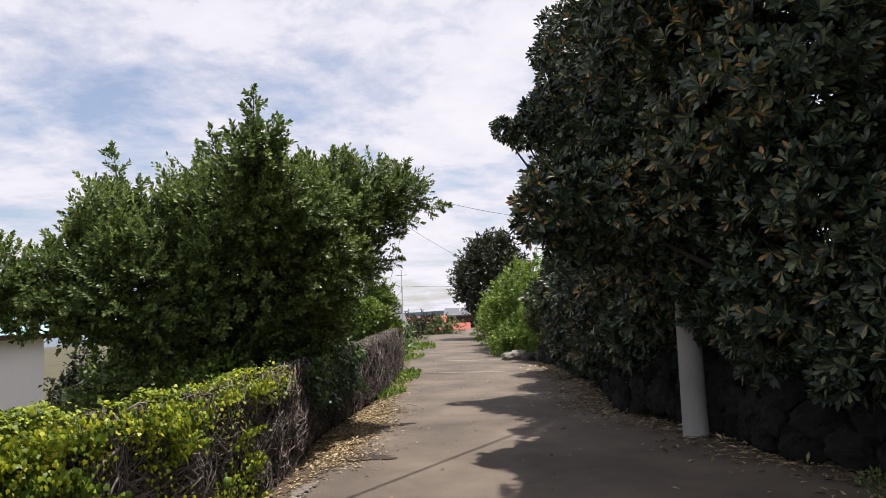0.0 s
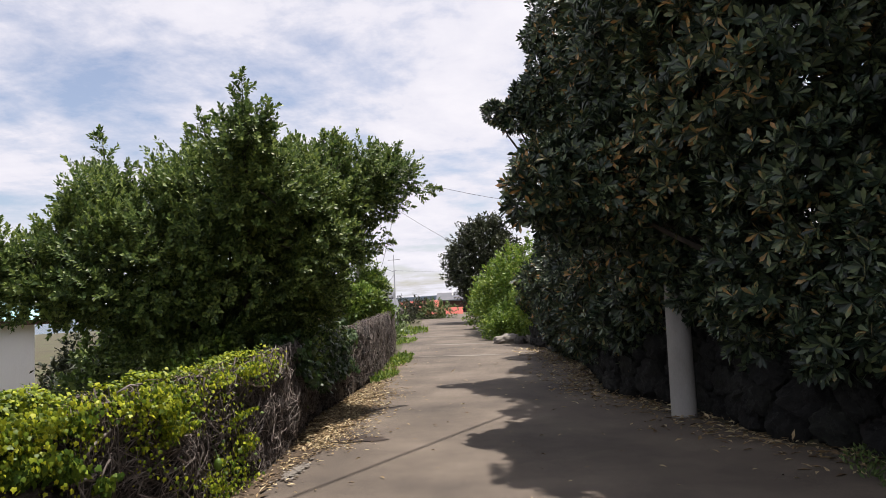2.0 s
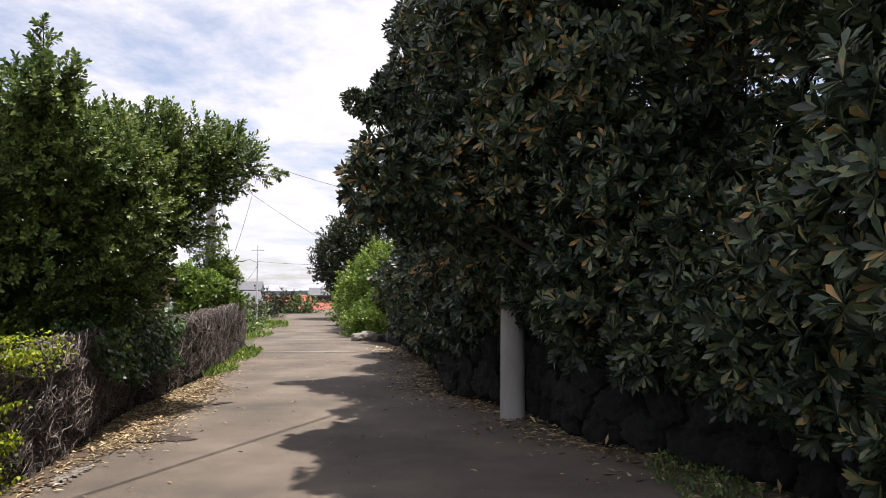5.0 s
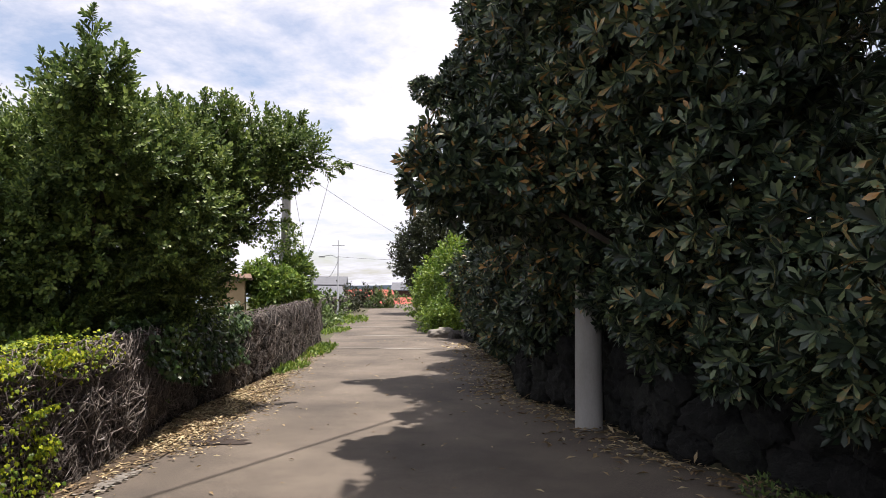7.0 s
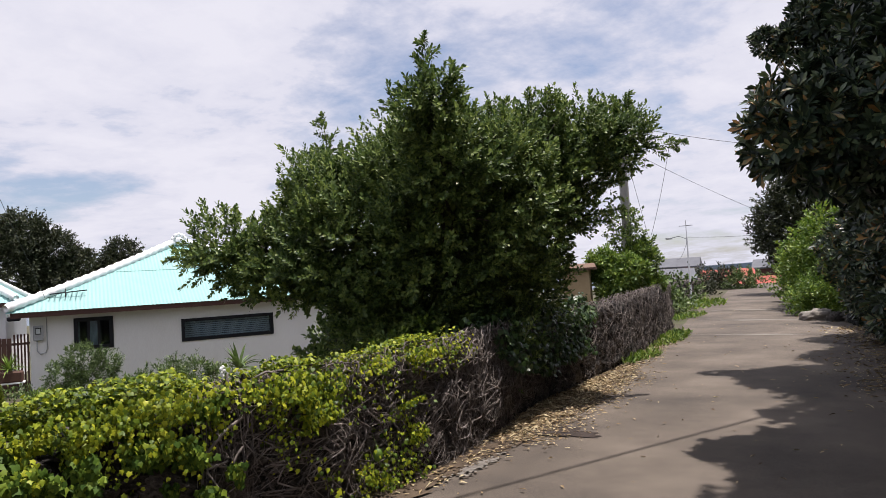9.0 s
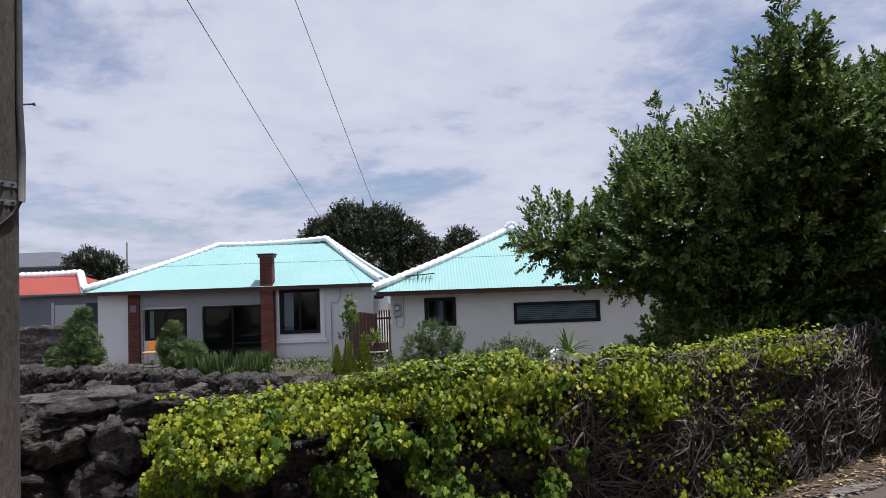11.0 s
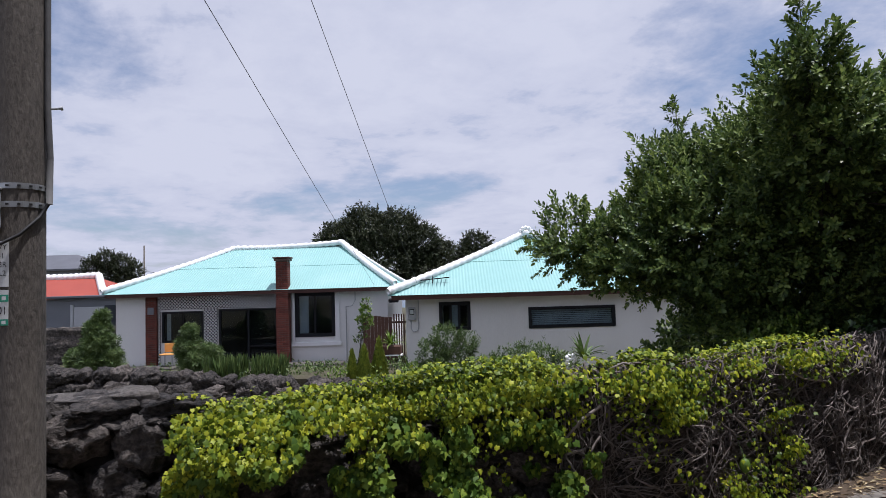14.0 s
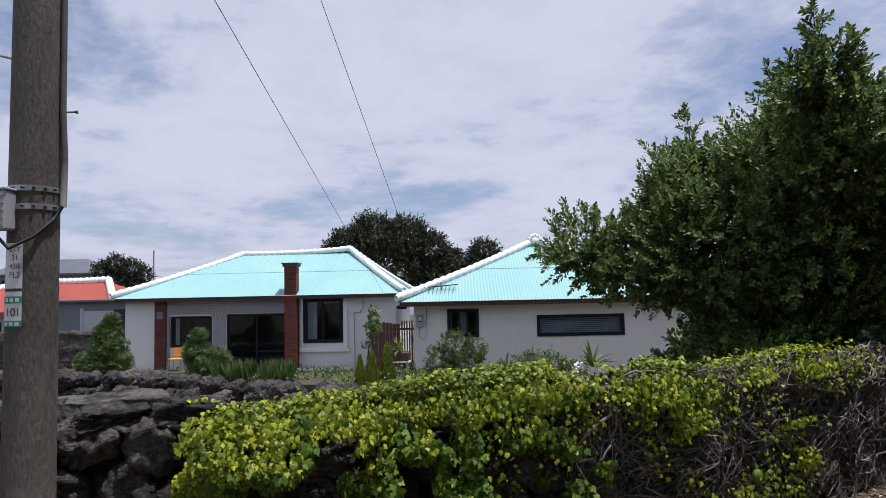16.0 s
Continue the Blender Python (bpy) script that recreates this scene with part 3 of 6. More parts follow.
def stone_wall(name, line_x, y0, y1, height, thick, side, seed, label, stone=0.34, limit=300, kit=None):
    """A dry wall: a rubble core behind a face of separate stones. side: the way the face looks along x."""
    rng = np.random.default_rng(seed)
    ys = np.arange(y0, y1 + 0.01, 0.4)
    xs = np.array([line_x(y) for y in ys])
    hs = np.array([height(y) for y in ys])
    inset, v, f = 0.10, [], []
    for x, y, h in zip(xs, ys, hs):
        a, b = x - side * inset, x - side * thick
        v += [(a, y, -0.1), (a, y, h - 0.12), (b, y, h - 0.12), (b, y, -1.2)]
    for i in range(len(ys) - 1):
        k = 4 * i
        f += [(k + j, k + 4 + j, k + 5 + j, k + 1 + j) for j in range(3)]
    f += [(0, 1, 2, 3), tuple(4 * (len(ys) - 1) + j for j in (3, 2, 1, 0))]
    wall = tagged(raw_part(name, v, f, MORTAR), label=label, category="stone wall", kind="structure")
    n = 0
    y = y0
    rows = int(round(height((y0 + y1) / 2) / (stone * 0.8)))
    for r in range(rows + 1):
        y = y0 + rng.uniform(0, stone)
        while y < y1 and n < limit:
            w = stone * rng.uniform(0.62, 1.25)
            h = height(y) / (rows + 0.35)
            z = (r + 0.5) * h + rng.uniform(-0.07, 0.07)
            cap = r == rows
            if cap:
                z = height(y) - 0.07
            ob = new("stone", (kit or STONES)[rng.integers(10)])
            d = (line_x(y + w / 2 + 0.05) - line_x(y + w / 2 - 0.05)) / 0.1
            x = line_x(y + w / 2) - side * (0.11 if not cap else thick * 0.45)
            dep = 0.34 if not cap else thick * 1.1
            ob.matrix_world = (pose(x, y + w / 2, z, rng.uniform(-28, 28) * (not cap), rng.uniform(-12, 12), -math.degrees(math.atan(d)))
                               @ Matrix.Diagonal((dep, w * 1.12, h * (1.32 if not cap else 0.9) * rng.uniform(0.85, 1.1), 1)))
            ob.parent = wall
            n += 1
            y += w
    return wall


def wall_h(y):
    return float(np.interp(y, [-8, 1.8, 4.7, 9, 19], [0.9, 0.95, 1.05, 1.13, 1.26]))


def edge_r(y):
    return float(np.interp(y, EDGE_R_Y, EDGE_R_X)) + 0.12


stone_wall("wall_west", lambda y: float(wall_x(y)), -3.0, 19.6, lambda y: wall_h(y) + float(np.interp(y, [2.2, 2.7, 5.5, 7.0], [0.06, -0.19, -0.15, -0.08])), 0.5, 1, 3, "dry-stacked black basalt wall overgrown with ivy and dead vines", 0.36)
stone_wall("wall_east", edge_r, 3.2, 21.5, lambda y: 1.35, 0.6, -1, 4, "mossy basalt retaining wall, the shade of overhanging trees put into its colour", 0.42, kit=MOSSY_SHADED_STONES)

# ---- trees of the lane ----
SMALL, ROUND, LONG, LOBED = leaf_small(0.27), leaf_small(0.34), leaf_long(0.145), leaf_lobed()
OVATE = (np.array([(0, 0, 0), (-0.2, 0.35, 0.05), (0.2, 0.35, 0.05), (-0.25, 0.68, 0.06), (0.25, 0.68, 0.06), (0, 1.0, -0.03), (0, 0.5, 0)], float),
         np.array([(0, 6, 1), (0, 2, 6), (1, 6, 3), (2, 4, 6), (6, 5, 3), (6, 4, 5)]))
shoot_tree("holly_tree", 11, (-4.5, 9.3, -0.5),
           [(-4.0, 8.4, 2.35, 0.9), (-3.5, 8.9, 2.7, 0.75), (-3.5, 7.9, 2.85, 0.5), (-4.9, 8.0, 2.1, 0.85), (-5.3, 7.7, 2.05, 0.6), (-5.7, 7.4, 1.95, 0.42),
            (-6.1, 7.05, 2.1, 0.3), (-4.5, 8.4, 1.4, 0.7), (-4.75, 8.3, 1.1, 0.45), (-3.75, 9.4, 2.0, 0.7), (-3.1, 10.2, 3.1, 0.55), (-2.75, 10.7, 3.3, 0.36), (-3.3, 9.5, 3.0, 0.52),
            (-3.35, 10.0, 2.4, 0.38), (-3.42, 7.6, 3.3, 0.26), (-5.5, 8.1, 2.65, 0.36), (-4.2, 8.5, 2.75, 0.58), (-3.9, 9.0, 0.9, 0.55), (-3.65, 9.85, 1.55, 0.38), (-4.3, 9.4, 1.1, 0.55)],
           OVATE, LEAF_TREE, 190, 0.056, 22, label="dense glossy-leaved evergreen tree leaning over the stone wall",
           sprigs=[(-3.40, 7.62, 3.35, 0.06, -0.15, 1, 0.7), (-3.36, 7.66, 3.3, 0.45, 0, 0.8, 0.5), (-5.45, 8.2, 2.95, -0.2, 0.1, 0.9, 0.9), (-5.35, 8.2, 2.8, -0.45, 0.1, 0.7, 0.7),
                   (-2.6, 10.75, 3.1, 0.75, 0.6, 0.18, 0.8), (-2.6, 10.6, 3.4, 0.2, 0.1, 1, 0.45),
                   (-2.9, 10.4, 3.2, 0.2, 0, 1, 0.55), (-4.4, 8.3, 3.2, -0.2, 0, 1, 0.5), (-3.1, 9.0, 3.2, 0.2, 0, 1, 0.45), (-6.2, 7.0, 1.95, -1, -0.5, 0.2, 0.6),
                   (-4.9, 8.0, 2.8, -0.4, 0, 1, 0.5), (-3.7, 8.6, 3.2, 0, 0.1, 1, 0.5), (-5.9, 7.3, 2.1, -0.6, 0, 0.8, 0.5), (-3.0, 10.1, 2.3, 1, 0.2, 0.1, 0.5),
                   (-3.75, 7.6, 3.15, -0.35, 0, 1, 0.5), (-3.15, 9.6, 3.4, 0.1, 0, 1, 0.45), (-3.5, 9.2, 3.3, 0.0, 0, 1, 0.4)])

# the last five lumps are unseen, added overhead to block sky from lower leaves
tree("evergreen_tree", 21, (4.6, 4.4, 0.5),
     [(3.1, 5.9, 1.0, 0.55), (3.6, 4.9, 1.0, 0.7), (3.35, 5.3, 0.9, 0.5), (2.75, 6.6, 1.25, 0.6), (3.5, 4.4, 2.2, 1.35), (3.2, 5.5, 1.9, 1.0), (3.65, 5.2, 3.5, 1.4), (4.3, 4.0, 4.6, 1.3), (4.65, 2.9, 3.0, 1.6), (3.65, 6.2, 4.7, 1.4), (3.0, 4.9, 0.75, 0.45), (3.3, 4.3, 0.7, 0.5), (4.6, 2.4, 5.0, 1.7), (2.9, 5.2, 5.9, 1.0), (2.7, 6.6, 6.3, 1.0), (3.3, 3.6, 6.6, 1.2), (3.2, 2.4, 5.7, 1.2), (3.6, 1.4, 4.6, 1.0)],
     LONG, LEAF_BIG, 90, 0.14, 12, label="tall broad-leaved evergreen with whorled leathery leaves behind the basalt wall", inner=0.6, rough=0.3)
# out-of-view tree, added to keep sky and sun off the near right side
tree("evergreen_tree", 24, (6.6, 0.2, 0.5),
     [(5.4, 1.2, 2.2, 1.3), (5.6, 0.2, 3.6, 1.6), (6.0, -1.6, 2.6, 1.5), (5.2, 0.6, 5.4, 1.7), (6.6, 1.6, 6.2, 2.0), (6.4, -0.8, 5.2, 1.7), (5.2, 1.6, 1.0, 0.7)],
     LONG, LEAF_BIG, 60, 0.14, 12, label="unseen broad-leaved evergreen added to block light from the right of the lane", inner=0.6, rough=0.3)
tree("evergreen_tree", 22, (2.6, 8.9, 0.5),
     [(2.35, 7.75, 1.1, 0.5), (1.85, 8.65, 1.1, 0.4), (2.9, 6.9, 0.95, 0.5), (1.15, 9.85, 2.1, 0.7), (1.9, 8.3, 1.6, 0.7), (1.6, 9.5, 1.5, 0.5), (2.5, 7.9, 2.4, 1.15), (2.2, 8.2, 3.9, 1.5), (2.9, 7.2, 1.7, 0.9), (1.3, 9.5, 3.0, 1.15), (1.9, 8.7, 5.6, 1.8), (1.2, 9.9, 4.6, 1.3), (0.3, 9.2, 2.8, 0.8), (-0.25, 8.9, 2.75, 0.55), (1.6, 10.4, 2.0, 0.9), (2.6, 9.4, 7.0, 1.5)],
     LONG, LEAF_BIG, 92, 0.14, 12, label="tall broad-leaved evergreen reaching over the lane above a concrete pole", inner=0.6, rough=0.3)
tree("evergreen_tree", 23, (1.8, 13.3, 0.5),
     [(0.75, 11.2, 1.1, 0.6), (0.35, 12.9, 1.0, 0.65), (1.0, 10.7, 1.5, 0.6), (0.5, 12.0, 1.4, 0.7), (0.25, 14.6, 0.9, 0.7), (-0.1, 16.4, 0.9, 0.8), (1.0, 11.8, 2.2, 1.1), (1.0, 12.6, 3.9, 1.45), (1.0, 13.2, 5.6, 1.5), (1.8, 13.8, 7.4, 1.7), (1.7, 11.4, 6.6, 1.5), (0.4, 13.6, 2.0, 1.0), (0.0, 13.7, 4.9, 0.9), (-1.0, 13.5, 4.85, 0.3), (-1.3, 13.5, 4.95, 0.22), (0.15, 13.4, 6.3, 0.85), (-0.55, 13.6, 5.2, 0.45), (0.4, 15.2, 1.7, 1.0), (0.5, 15.6, 3.6, 1.3), (-0.4, 17.6, 1.6, 1.0), (0.2, 18.2, 2.8, 1.2)],
     LONG, LEAF_BIG, 82, 0.145, 11, label="tall dark evergreen tree with brown-tinged leaf tips", inner=0.6, rough=0.3)

tree("young_tree", 31, (-0.3, 22.0, 0.0), [(-0.9, 21.6, 1.3, 0.9), (-0.7, 22.3, 2.3, 0.8), (-1.1, 22.8, 1.6, 0.8), (-0.2, 20.6, 1.5, 0.9), (-1.3, 23.6, 0.9, 0.7)],
     LONG, LEAF_LIGHT, 120, 0.15, 7, label="yellow-green young tree at the verge", trunk=0.08, rough=0.45)
tree("shrub", 32, (-2.5, 24.0, 0.0), [(-2.5, 23.9, 0.35, 0.5), (-2.2, 24.6, 0.6, 0.6), (-2.7, 24.9, 0.4, 0.5)], SMALL, LEAF_LIGHT, 900, 0.08,
     label="low bright green bush spilling onto the lane", trunk=0.03, kind_cat="shrub", rough=0.4)
tree("shrub", 35, (-2.2, 27.0, 0.0), [(-2.6, 27.0, 1.0, 1.1), (-2.6, 29.0, 1.4, 1.3), (-1.9, 26.0, 1.9, 1.2), (-3.6, 31.5, 0.8, 1.0)], SMALL, LEAF_LIGHT, 500, 0.12,
     label="tangled green roadside thicket", trunk=0.06, kind_cat="shrub", rough=0.45)
tree("round_tree", 33, (-4.8, 38.5, -0.2), [(-5.0, 38.5, 2.6, 1.6), (-4.8, 38.3, 3.9, 1.4), (-5.7, 38.8, 3.4, 1.15), (-4.1, 38.6, 3.3, 1.3), (-4.9, 38.4, 4.6, 0.9), (-4.5, 38.2, 1.5, 1.2)],
     SMALL, LEAF_FAR, 330, 0.17, label="round-crowned grey-green tree by the bend", trunk=0.2, rough=0.35)
tree("shrub", 34, (-5.6, 17.4, -0.4), [(-5.5, 17.2, 1.3, 0.5), (-5.2, 17.3, 1.5, 0.4), (-5.8, 17.2, 1.7, 0.4), (-5.2, 17.9, 1.9, 0.35), (-4.95, 17.8, 1.2, 0.35)],
     LONG, LEAF_LIGHT, 220, 0.15, 5, label="light green large-leaved shrub behind the wall", trunk=0.05, kind_cat="shrub", rough=0.4)
tree("climber", 36, (-5.5, 17.95, -0.4), [(-5.5, 17.9, 2.7, 0.3), (-5.45, 17.9, 2.2, 0.35), (-5.2, 17.9, 1.7, 0.45)], SMALL, LEAF_TREE, 700, 0.09,
     label="dark ivy climbing a concrete pole", trunk=0.03, kind_cat="climber", rough=0.4)


# ---- growth on the stone wall ----
def growth(name, mat, template, p, along, up, size, label, category):
    v, t = scatter(template, p, along, up, size)
    return tagged(tri_part(name, v, t, mat), label=label, category=category, kind="stuff")


def lumpy(y, z, seed=0.0):
    """Soft swellings of the plant cover along the wall."""
    return np.array([noise.noise(Vector((a * 2.2, b * 2.6, seed))) + 0.55 * noise.noise(Vector((a * 5.3, b * 5.9, seed + 7))) for a, b in zip(y, z)])


def on_wall(rng, n, y0, y1, out=0.1, back=0.3):
    """Random places on the lane face and the rounded top of the west wall, with the way out of the surface."""
    y = rng.uniform(y0, y1, n)
    s = rng.uniform(-back, 1.08, n)
    h = np.interp(y, [-8, 1.8, 4.7, 9, 19], [0.9, 0.95, 1.05, 1.13, 1.26]) - 0.10
    x = wall_x(y)
    over = s < 0
    bulge = out * (0.45 + 0.9 * lumpy(y, s * 1.1))
    round_off = np.exp(-np.clip(s, 0, 2) / 0.07)
    px = np.where(over, x + s + 0.02, x + 0.02) + np.where(over, 0, bulge * 1.25 * (1 - 0.6 * round_off))
    pz = np.where(over, h - 0.02 + bulge * 0.55 - 1.5 * np.clip(-s - 0.05, 0, 1) ** 2, (h - 0.02) * (1 - s) + 0.5 * bulge * round_off)
    nrm = np.stack([np.where(over, 0.25 - 0.4 * np.clip(-s / 0.3, 0, 1), 1.0), np.zeros(n), np.where(over, 1.0, np.clip(0.55 - s, 0.1, 0.6))], 1)
    return np.stack([px, y, pz], 1), nrm, s


rng = np.random.default_rng(41)
p, nrm, s = on_wall(rng, 105000, 1.9, 7.2, 0.23)
field = lumpy(p[:, 1] * 0.6, p[:, 2] * 0.6, 3.1)
limit = np.interp(p[:, 1], [1.9, 2.0, 2.5, 3.3, 4.4, 4.9, 5.5, 6.2, 6.9], [0.3, 0.8, 0.9, 1.0, 0.85, 0.52, 0.20, 0.04, -0.2])
patch = (np.abs(p[:, 1] - 6.05) < 0.5) & (np.abs(s - 0.72 + 0.5 * (p[:, 1] - 6.05)) < 0.26) & (lumpy(p[:, 1] * 1.6, p[:, 2] * 1.6, 4.0) > 0.18)
keep = ((s < limit + 0.42 * field) & (field > np.where(p[:, 1] < 3.2, -0.6, -0.34))) | patch
keep |= (s < 0.06) & (field > -0.3) & (p[:, 1] < 7.0)
keep &= p[:, 1] > 2.5 - 1.0 * np.clip(s, 0, 0.4) + 0.15 * field
keep &= rng.uniform(size=len(p)) < np.interp(p[:, 1], [1.7, 4.6, 5.6, 7.2], [0.9, 0.95, 0.95, 0.85])
gaps = lumpy(p[:, 1] * 1.5, p[:, 2] * 1.1, 12.0)
keep &= (s < 0.1) | (gaps > -0.04 + 0.2 * np.clip(s, 0, 1))
p, nrm, s, field, patch = p[keep], nrm[keep], s[keep], field[keep], patch[keep]
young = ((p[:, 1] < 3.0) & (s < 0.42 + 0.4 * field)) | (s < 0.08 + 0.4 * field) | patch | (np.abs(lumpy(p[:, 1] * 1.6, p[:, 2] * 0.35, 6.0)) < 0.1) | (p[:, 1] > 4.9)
# single shoots that creep over the top and hang down the face
shoots = []
for k in range(95):
    y = rng.uniform(2.6, 5.3) if k % 5 < 2 else rng.uniform(4.4, 7.5)
    m = int(rng.uniform(28, 80))
    f = np.linspace(rng.uniform(-0.3, -0.05), rng.uniform(0.12, 0.62 if y < 6.3 else 0.25), m)
    yy = y + np.cumsum(rng.normal(0.004, 0.02, m))
    hh = np.interp(yy, [-8, 1.8, 4.7, 9, 19], [0.9, 0.95, 1.05, 1.13, 1.26]) - 0.08
    fat = 0.06 + 0.1 * rng.uniform() * (y < 5.2)
    xx = wall_x(yy) + np.where(f < 0, f + fat, fat + 0.05 * np.sin(f * 9 + k))
    zz = np.where(f < 0, hh + 0.03 - 1.3 * np.clip(-f - 0.06, 0, 1) ** 2, hh * (1 - f) + 0.02)
    shoots.append(np.stack([xx, yy, zz], 1) + rng.normal(0, 0.022, (m, 3)))
for k in range(16):
    y, z, m = rng.normal(6.05, 0.3), rng.uniform(0.12, 0.5), int(rng.uniform(22, 55))
    yy = y + np.linspace(0, rng.normal(0.12, 0.2), m)
    shoots.append(np.stack([wall_x(yy) + 0.1 + 0.1 * rng.uniform() * np.ones(m), yy, z - np.linspace(0, min(z - 0.03, rng.uniform(0.1, 0.4)), m)], 1) + rng.normal(0, 0.02, (m, 3)))
q = np.concatenate(shoots)
q_up = np.where((q[:, 0] - wall_x(q[:, 1]) < 0.05)[:, None], np.array([[0.2, 0, 1.0]]), np.array([[1.0, 0, 0.5]]))
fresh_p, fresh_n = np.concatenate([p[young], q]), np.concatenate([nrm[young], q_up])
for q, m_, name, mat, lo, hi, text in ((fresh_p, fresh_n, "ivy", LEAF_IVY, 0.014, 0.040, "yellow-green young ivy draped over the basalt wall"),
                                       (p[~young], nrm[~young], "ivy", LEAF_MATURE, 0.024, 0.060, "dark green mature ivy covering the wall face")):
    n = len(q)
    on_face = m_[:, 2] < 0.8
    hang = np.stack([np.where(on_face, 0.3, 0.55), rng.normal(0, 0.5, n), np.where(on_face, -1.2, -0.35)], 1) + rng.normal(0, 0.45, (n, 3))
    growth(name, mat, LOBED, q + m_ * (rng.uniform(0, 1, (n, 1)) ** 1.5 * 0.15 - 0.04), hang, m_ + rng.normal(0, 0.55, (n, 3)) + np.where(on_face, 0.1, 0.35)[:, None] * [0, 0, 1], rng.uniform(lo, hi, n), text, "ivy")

rng = np.random.default_rng(42)
p, nrm, s = on_wall(rng, 9000, 7.7, 12.0, 0.14)
keep = s < np.interp(p[:, 1], [7.7, 8.3, 9.4, 11.0, 12.0], [-0.3, 0.2, 0.55, 0.5, -0.2]) + 0.3 * lumpy(p[:, 1], p[:, 2], 5.0)
p, nrm = p[keep], nrm[keep]
n = len(p)
# this stretch uses the leaf colour darkened for shade below the holly
growth("shade_ivy", LEAF_SHADEDIVY, LOBED, p + nrm * (rng.uniform(0, 1, (n, 1)) ** 2 * 0.2), np.array([0.3, 0, -0.8]) + rng.normal(0, 0.5, (n, 3)), nrm + rng.normal(0, 0.4, (n, 3)) + [0, 0, 0.3],
       rng.uniform(0.04, 0.085, n), "green ivy thicket hanging over the wall, darkened in colour for the tree's shade", "ivy")

rng = np.random.default_rng(43)
stems = []
for k in range(1300):
    y = rng.uniform(4.6, 19.4) if k % 2 else rng.uniform(4.7, 9.5)
    h = wall_h(y) - 0.10
    d = rng.normal(0, 0.6 if k % 3 else 1.8)
    m = 16
    start = rng.uniform(-0.28, 0.6) if k % 3 else -0.28
    f = np.linspace(start, min(1.03, start + rng.uniform(0.25, 1.2)), m)
    curl = rng.uniform(0.03, 0.14)
    ph, w = rng.uniform(0, 6.28, 2), rng.uniform(0.4, 1.5, 2)
    i_ = np.arange(m)
    yy = y + d * (f - start) + np.cumsum(rng.normal(0, 0.03, m)) + curl * np.sin(i_ * w[0] + ph[0])
    yy = np.clip(yy, 4.6 + 0.4 * rng.uniform(), 19.5)
    base = wall_x(yy)
    fat = 0.05 + 0.07 * np.clip(lumpy(yy, f, 2.0) + 0.5, 0, 1.5)
    xx = np.where(f < 0, base + fat + f * 1.3, base + fat) + 0.02 * np.sin(i_ * w[1] + ph[1]) + rng.uniform(-0.02, 0.03)
    zz = np.where(f < 0, h + 0.05 - 1.2 * f * f, h * (1 - f)) + curl * 0.5 * np.sin(i_ * w[1] + ph[0]) + rng.normal(0, 0.012, m)
    stems.append(tube_arrays(np.stack([xx, yy, np.maximum(zz, 0.02)], 1), rng.uniform(0.002, 0.005) if k % 4 else rng.uniform(0.006, 0.012), 4, 0.0015, close=False))
v, t = joined(stems)
tagged(tri_part("dead_vines", v, t, VINE), label="grey tangle of dead vine stems over the wall", category="vine", kind="stuff")

# matted bark and root litter on the overgrown stretch
p, nrm, s = on_wall(rng, 9000, 4.6, 19.4, 0.12)
keep = lumpy(p[:, 1], p[:, 2], 9.0) > 0.0
p, nrm = p[keep], nrm[keep]
n = len(p)
growth("vine_litter", VINE, leaf_small(0.09), p + nrm * rng.uniform(-0.03, 0.05, (n, 1)), rng.normal(0, 1, (n, 3)) + [0, 0, -0.4], nrm + rng.normal(0, 0.6, (n, 3)),
       rng.uniform(0.02, 0.055, n), "brown shredded vine litter clinging to the wall", "vine")


# ---- litter and weeds ----
def ground_leaves(name, seed, n, place, mat, size, label, lift=0.012):
    rng = np.random.default_rng(seed)
    q = np.array([place(rng) for _ in range(n)])
    p = np.column_stack([q, 0.018 + lift * rng.uniform(0.2, 1.4, n)])
    d = np.column_stack([rng.normal(0, 1, (n, 2)), rng.normal(0, 0.12, n)])
    return growth(name, mat, leaf_small(0.15, 0.10), p, d, np.array([0, 0, 1.0]) + rng.normal(0, 0.25, (n, 3)), rng.uniform(*size, n), label, "fallen leaves")


def by_west(rng):
    y = rng.uniform(5.0, 18.5) if rng.uniform() < 0.5 else rng.normal(9.8, 1.3)
    if y < 7.8 and rng.uniform() < 0.75:
        y = rng.uniform(8.0, 12.0)
    y = min(max(y, 4.9), 19)
    return wall_x(y) + 0.08 + abs(rng.normal(0, 0.34 if 7.6 < y < 12.5 else 0.2)), y


def by_east(rng):
    y = rng.uniform(4.4, 20)
    return edge_r(y) - 0.05 - abs(rng.normal(0, 0.42)), y


def anywhere(rng):
    y = 3.5 + 24 * rng.uniform() ** 1.4
    f = rng.uniform()
    return np.interp(y, EDGE_L_Y, EDGE_L_X) * (1 - f) + np.interp(y, EDGE_R_Y, EDGE_R_X) * f, y


def stain(name, seed, cx, cy, rx_, ry_, n, mat, label, size):
    """Thin crumbs lying on the lane, dense in the middle and fading out."""
    rng = np.random.default_rng(seed)
    p = np.column_stack([cx + rx_ * rng.normal(0, 0.5, n), cy + ry_ * rng.normal(0, 0.5, n), rng.uniform(0.021, 0.029, n)])
    d = np.column_stack([rng.normal(0, 1, (n, 2)), np.zeros(n)])
    return growth(name, mat, leaf_small(0.4, 0.01), p, d, np.tile([0, 0, 1.0], (n, 1)) + rng.normal(0, 0.03, (n, 3)), rng.uniform(*size, n), label, "dirt")


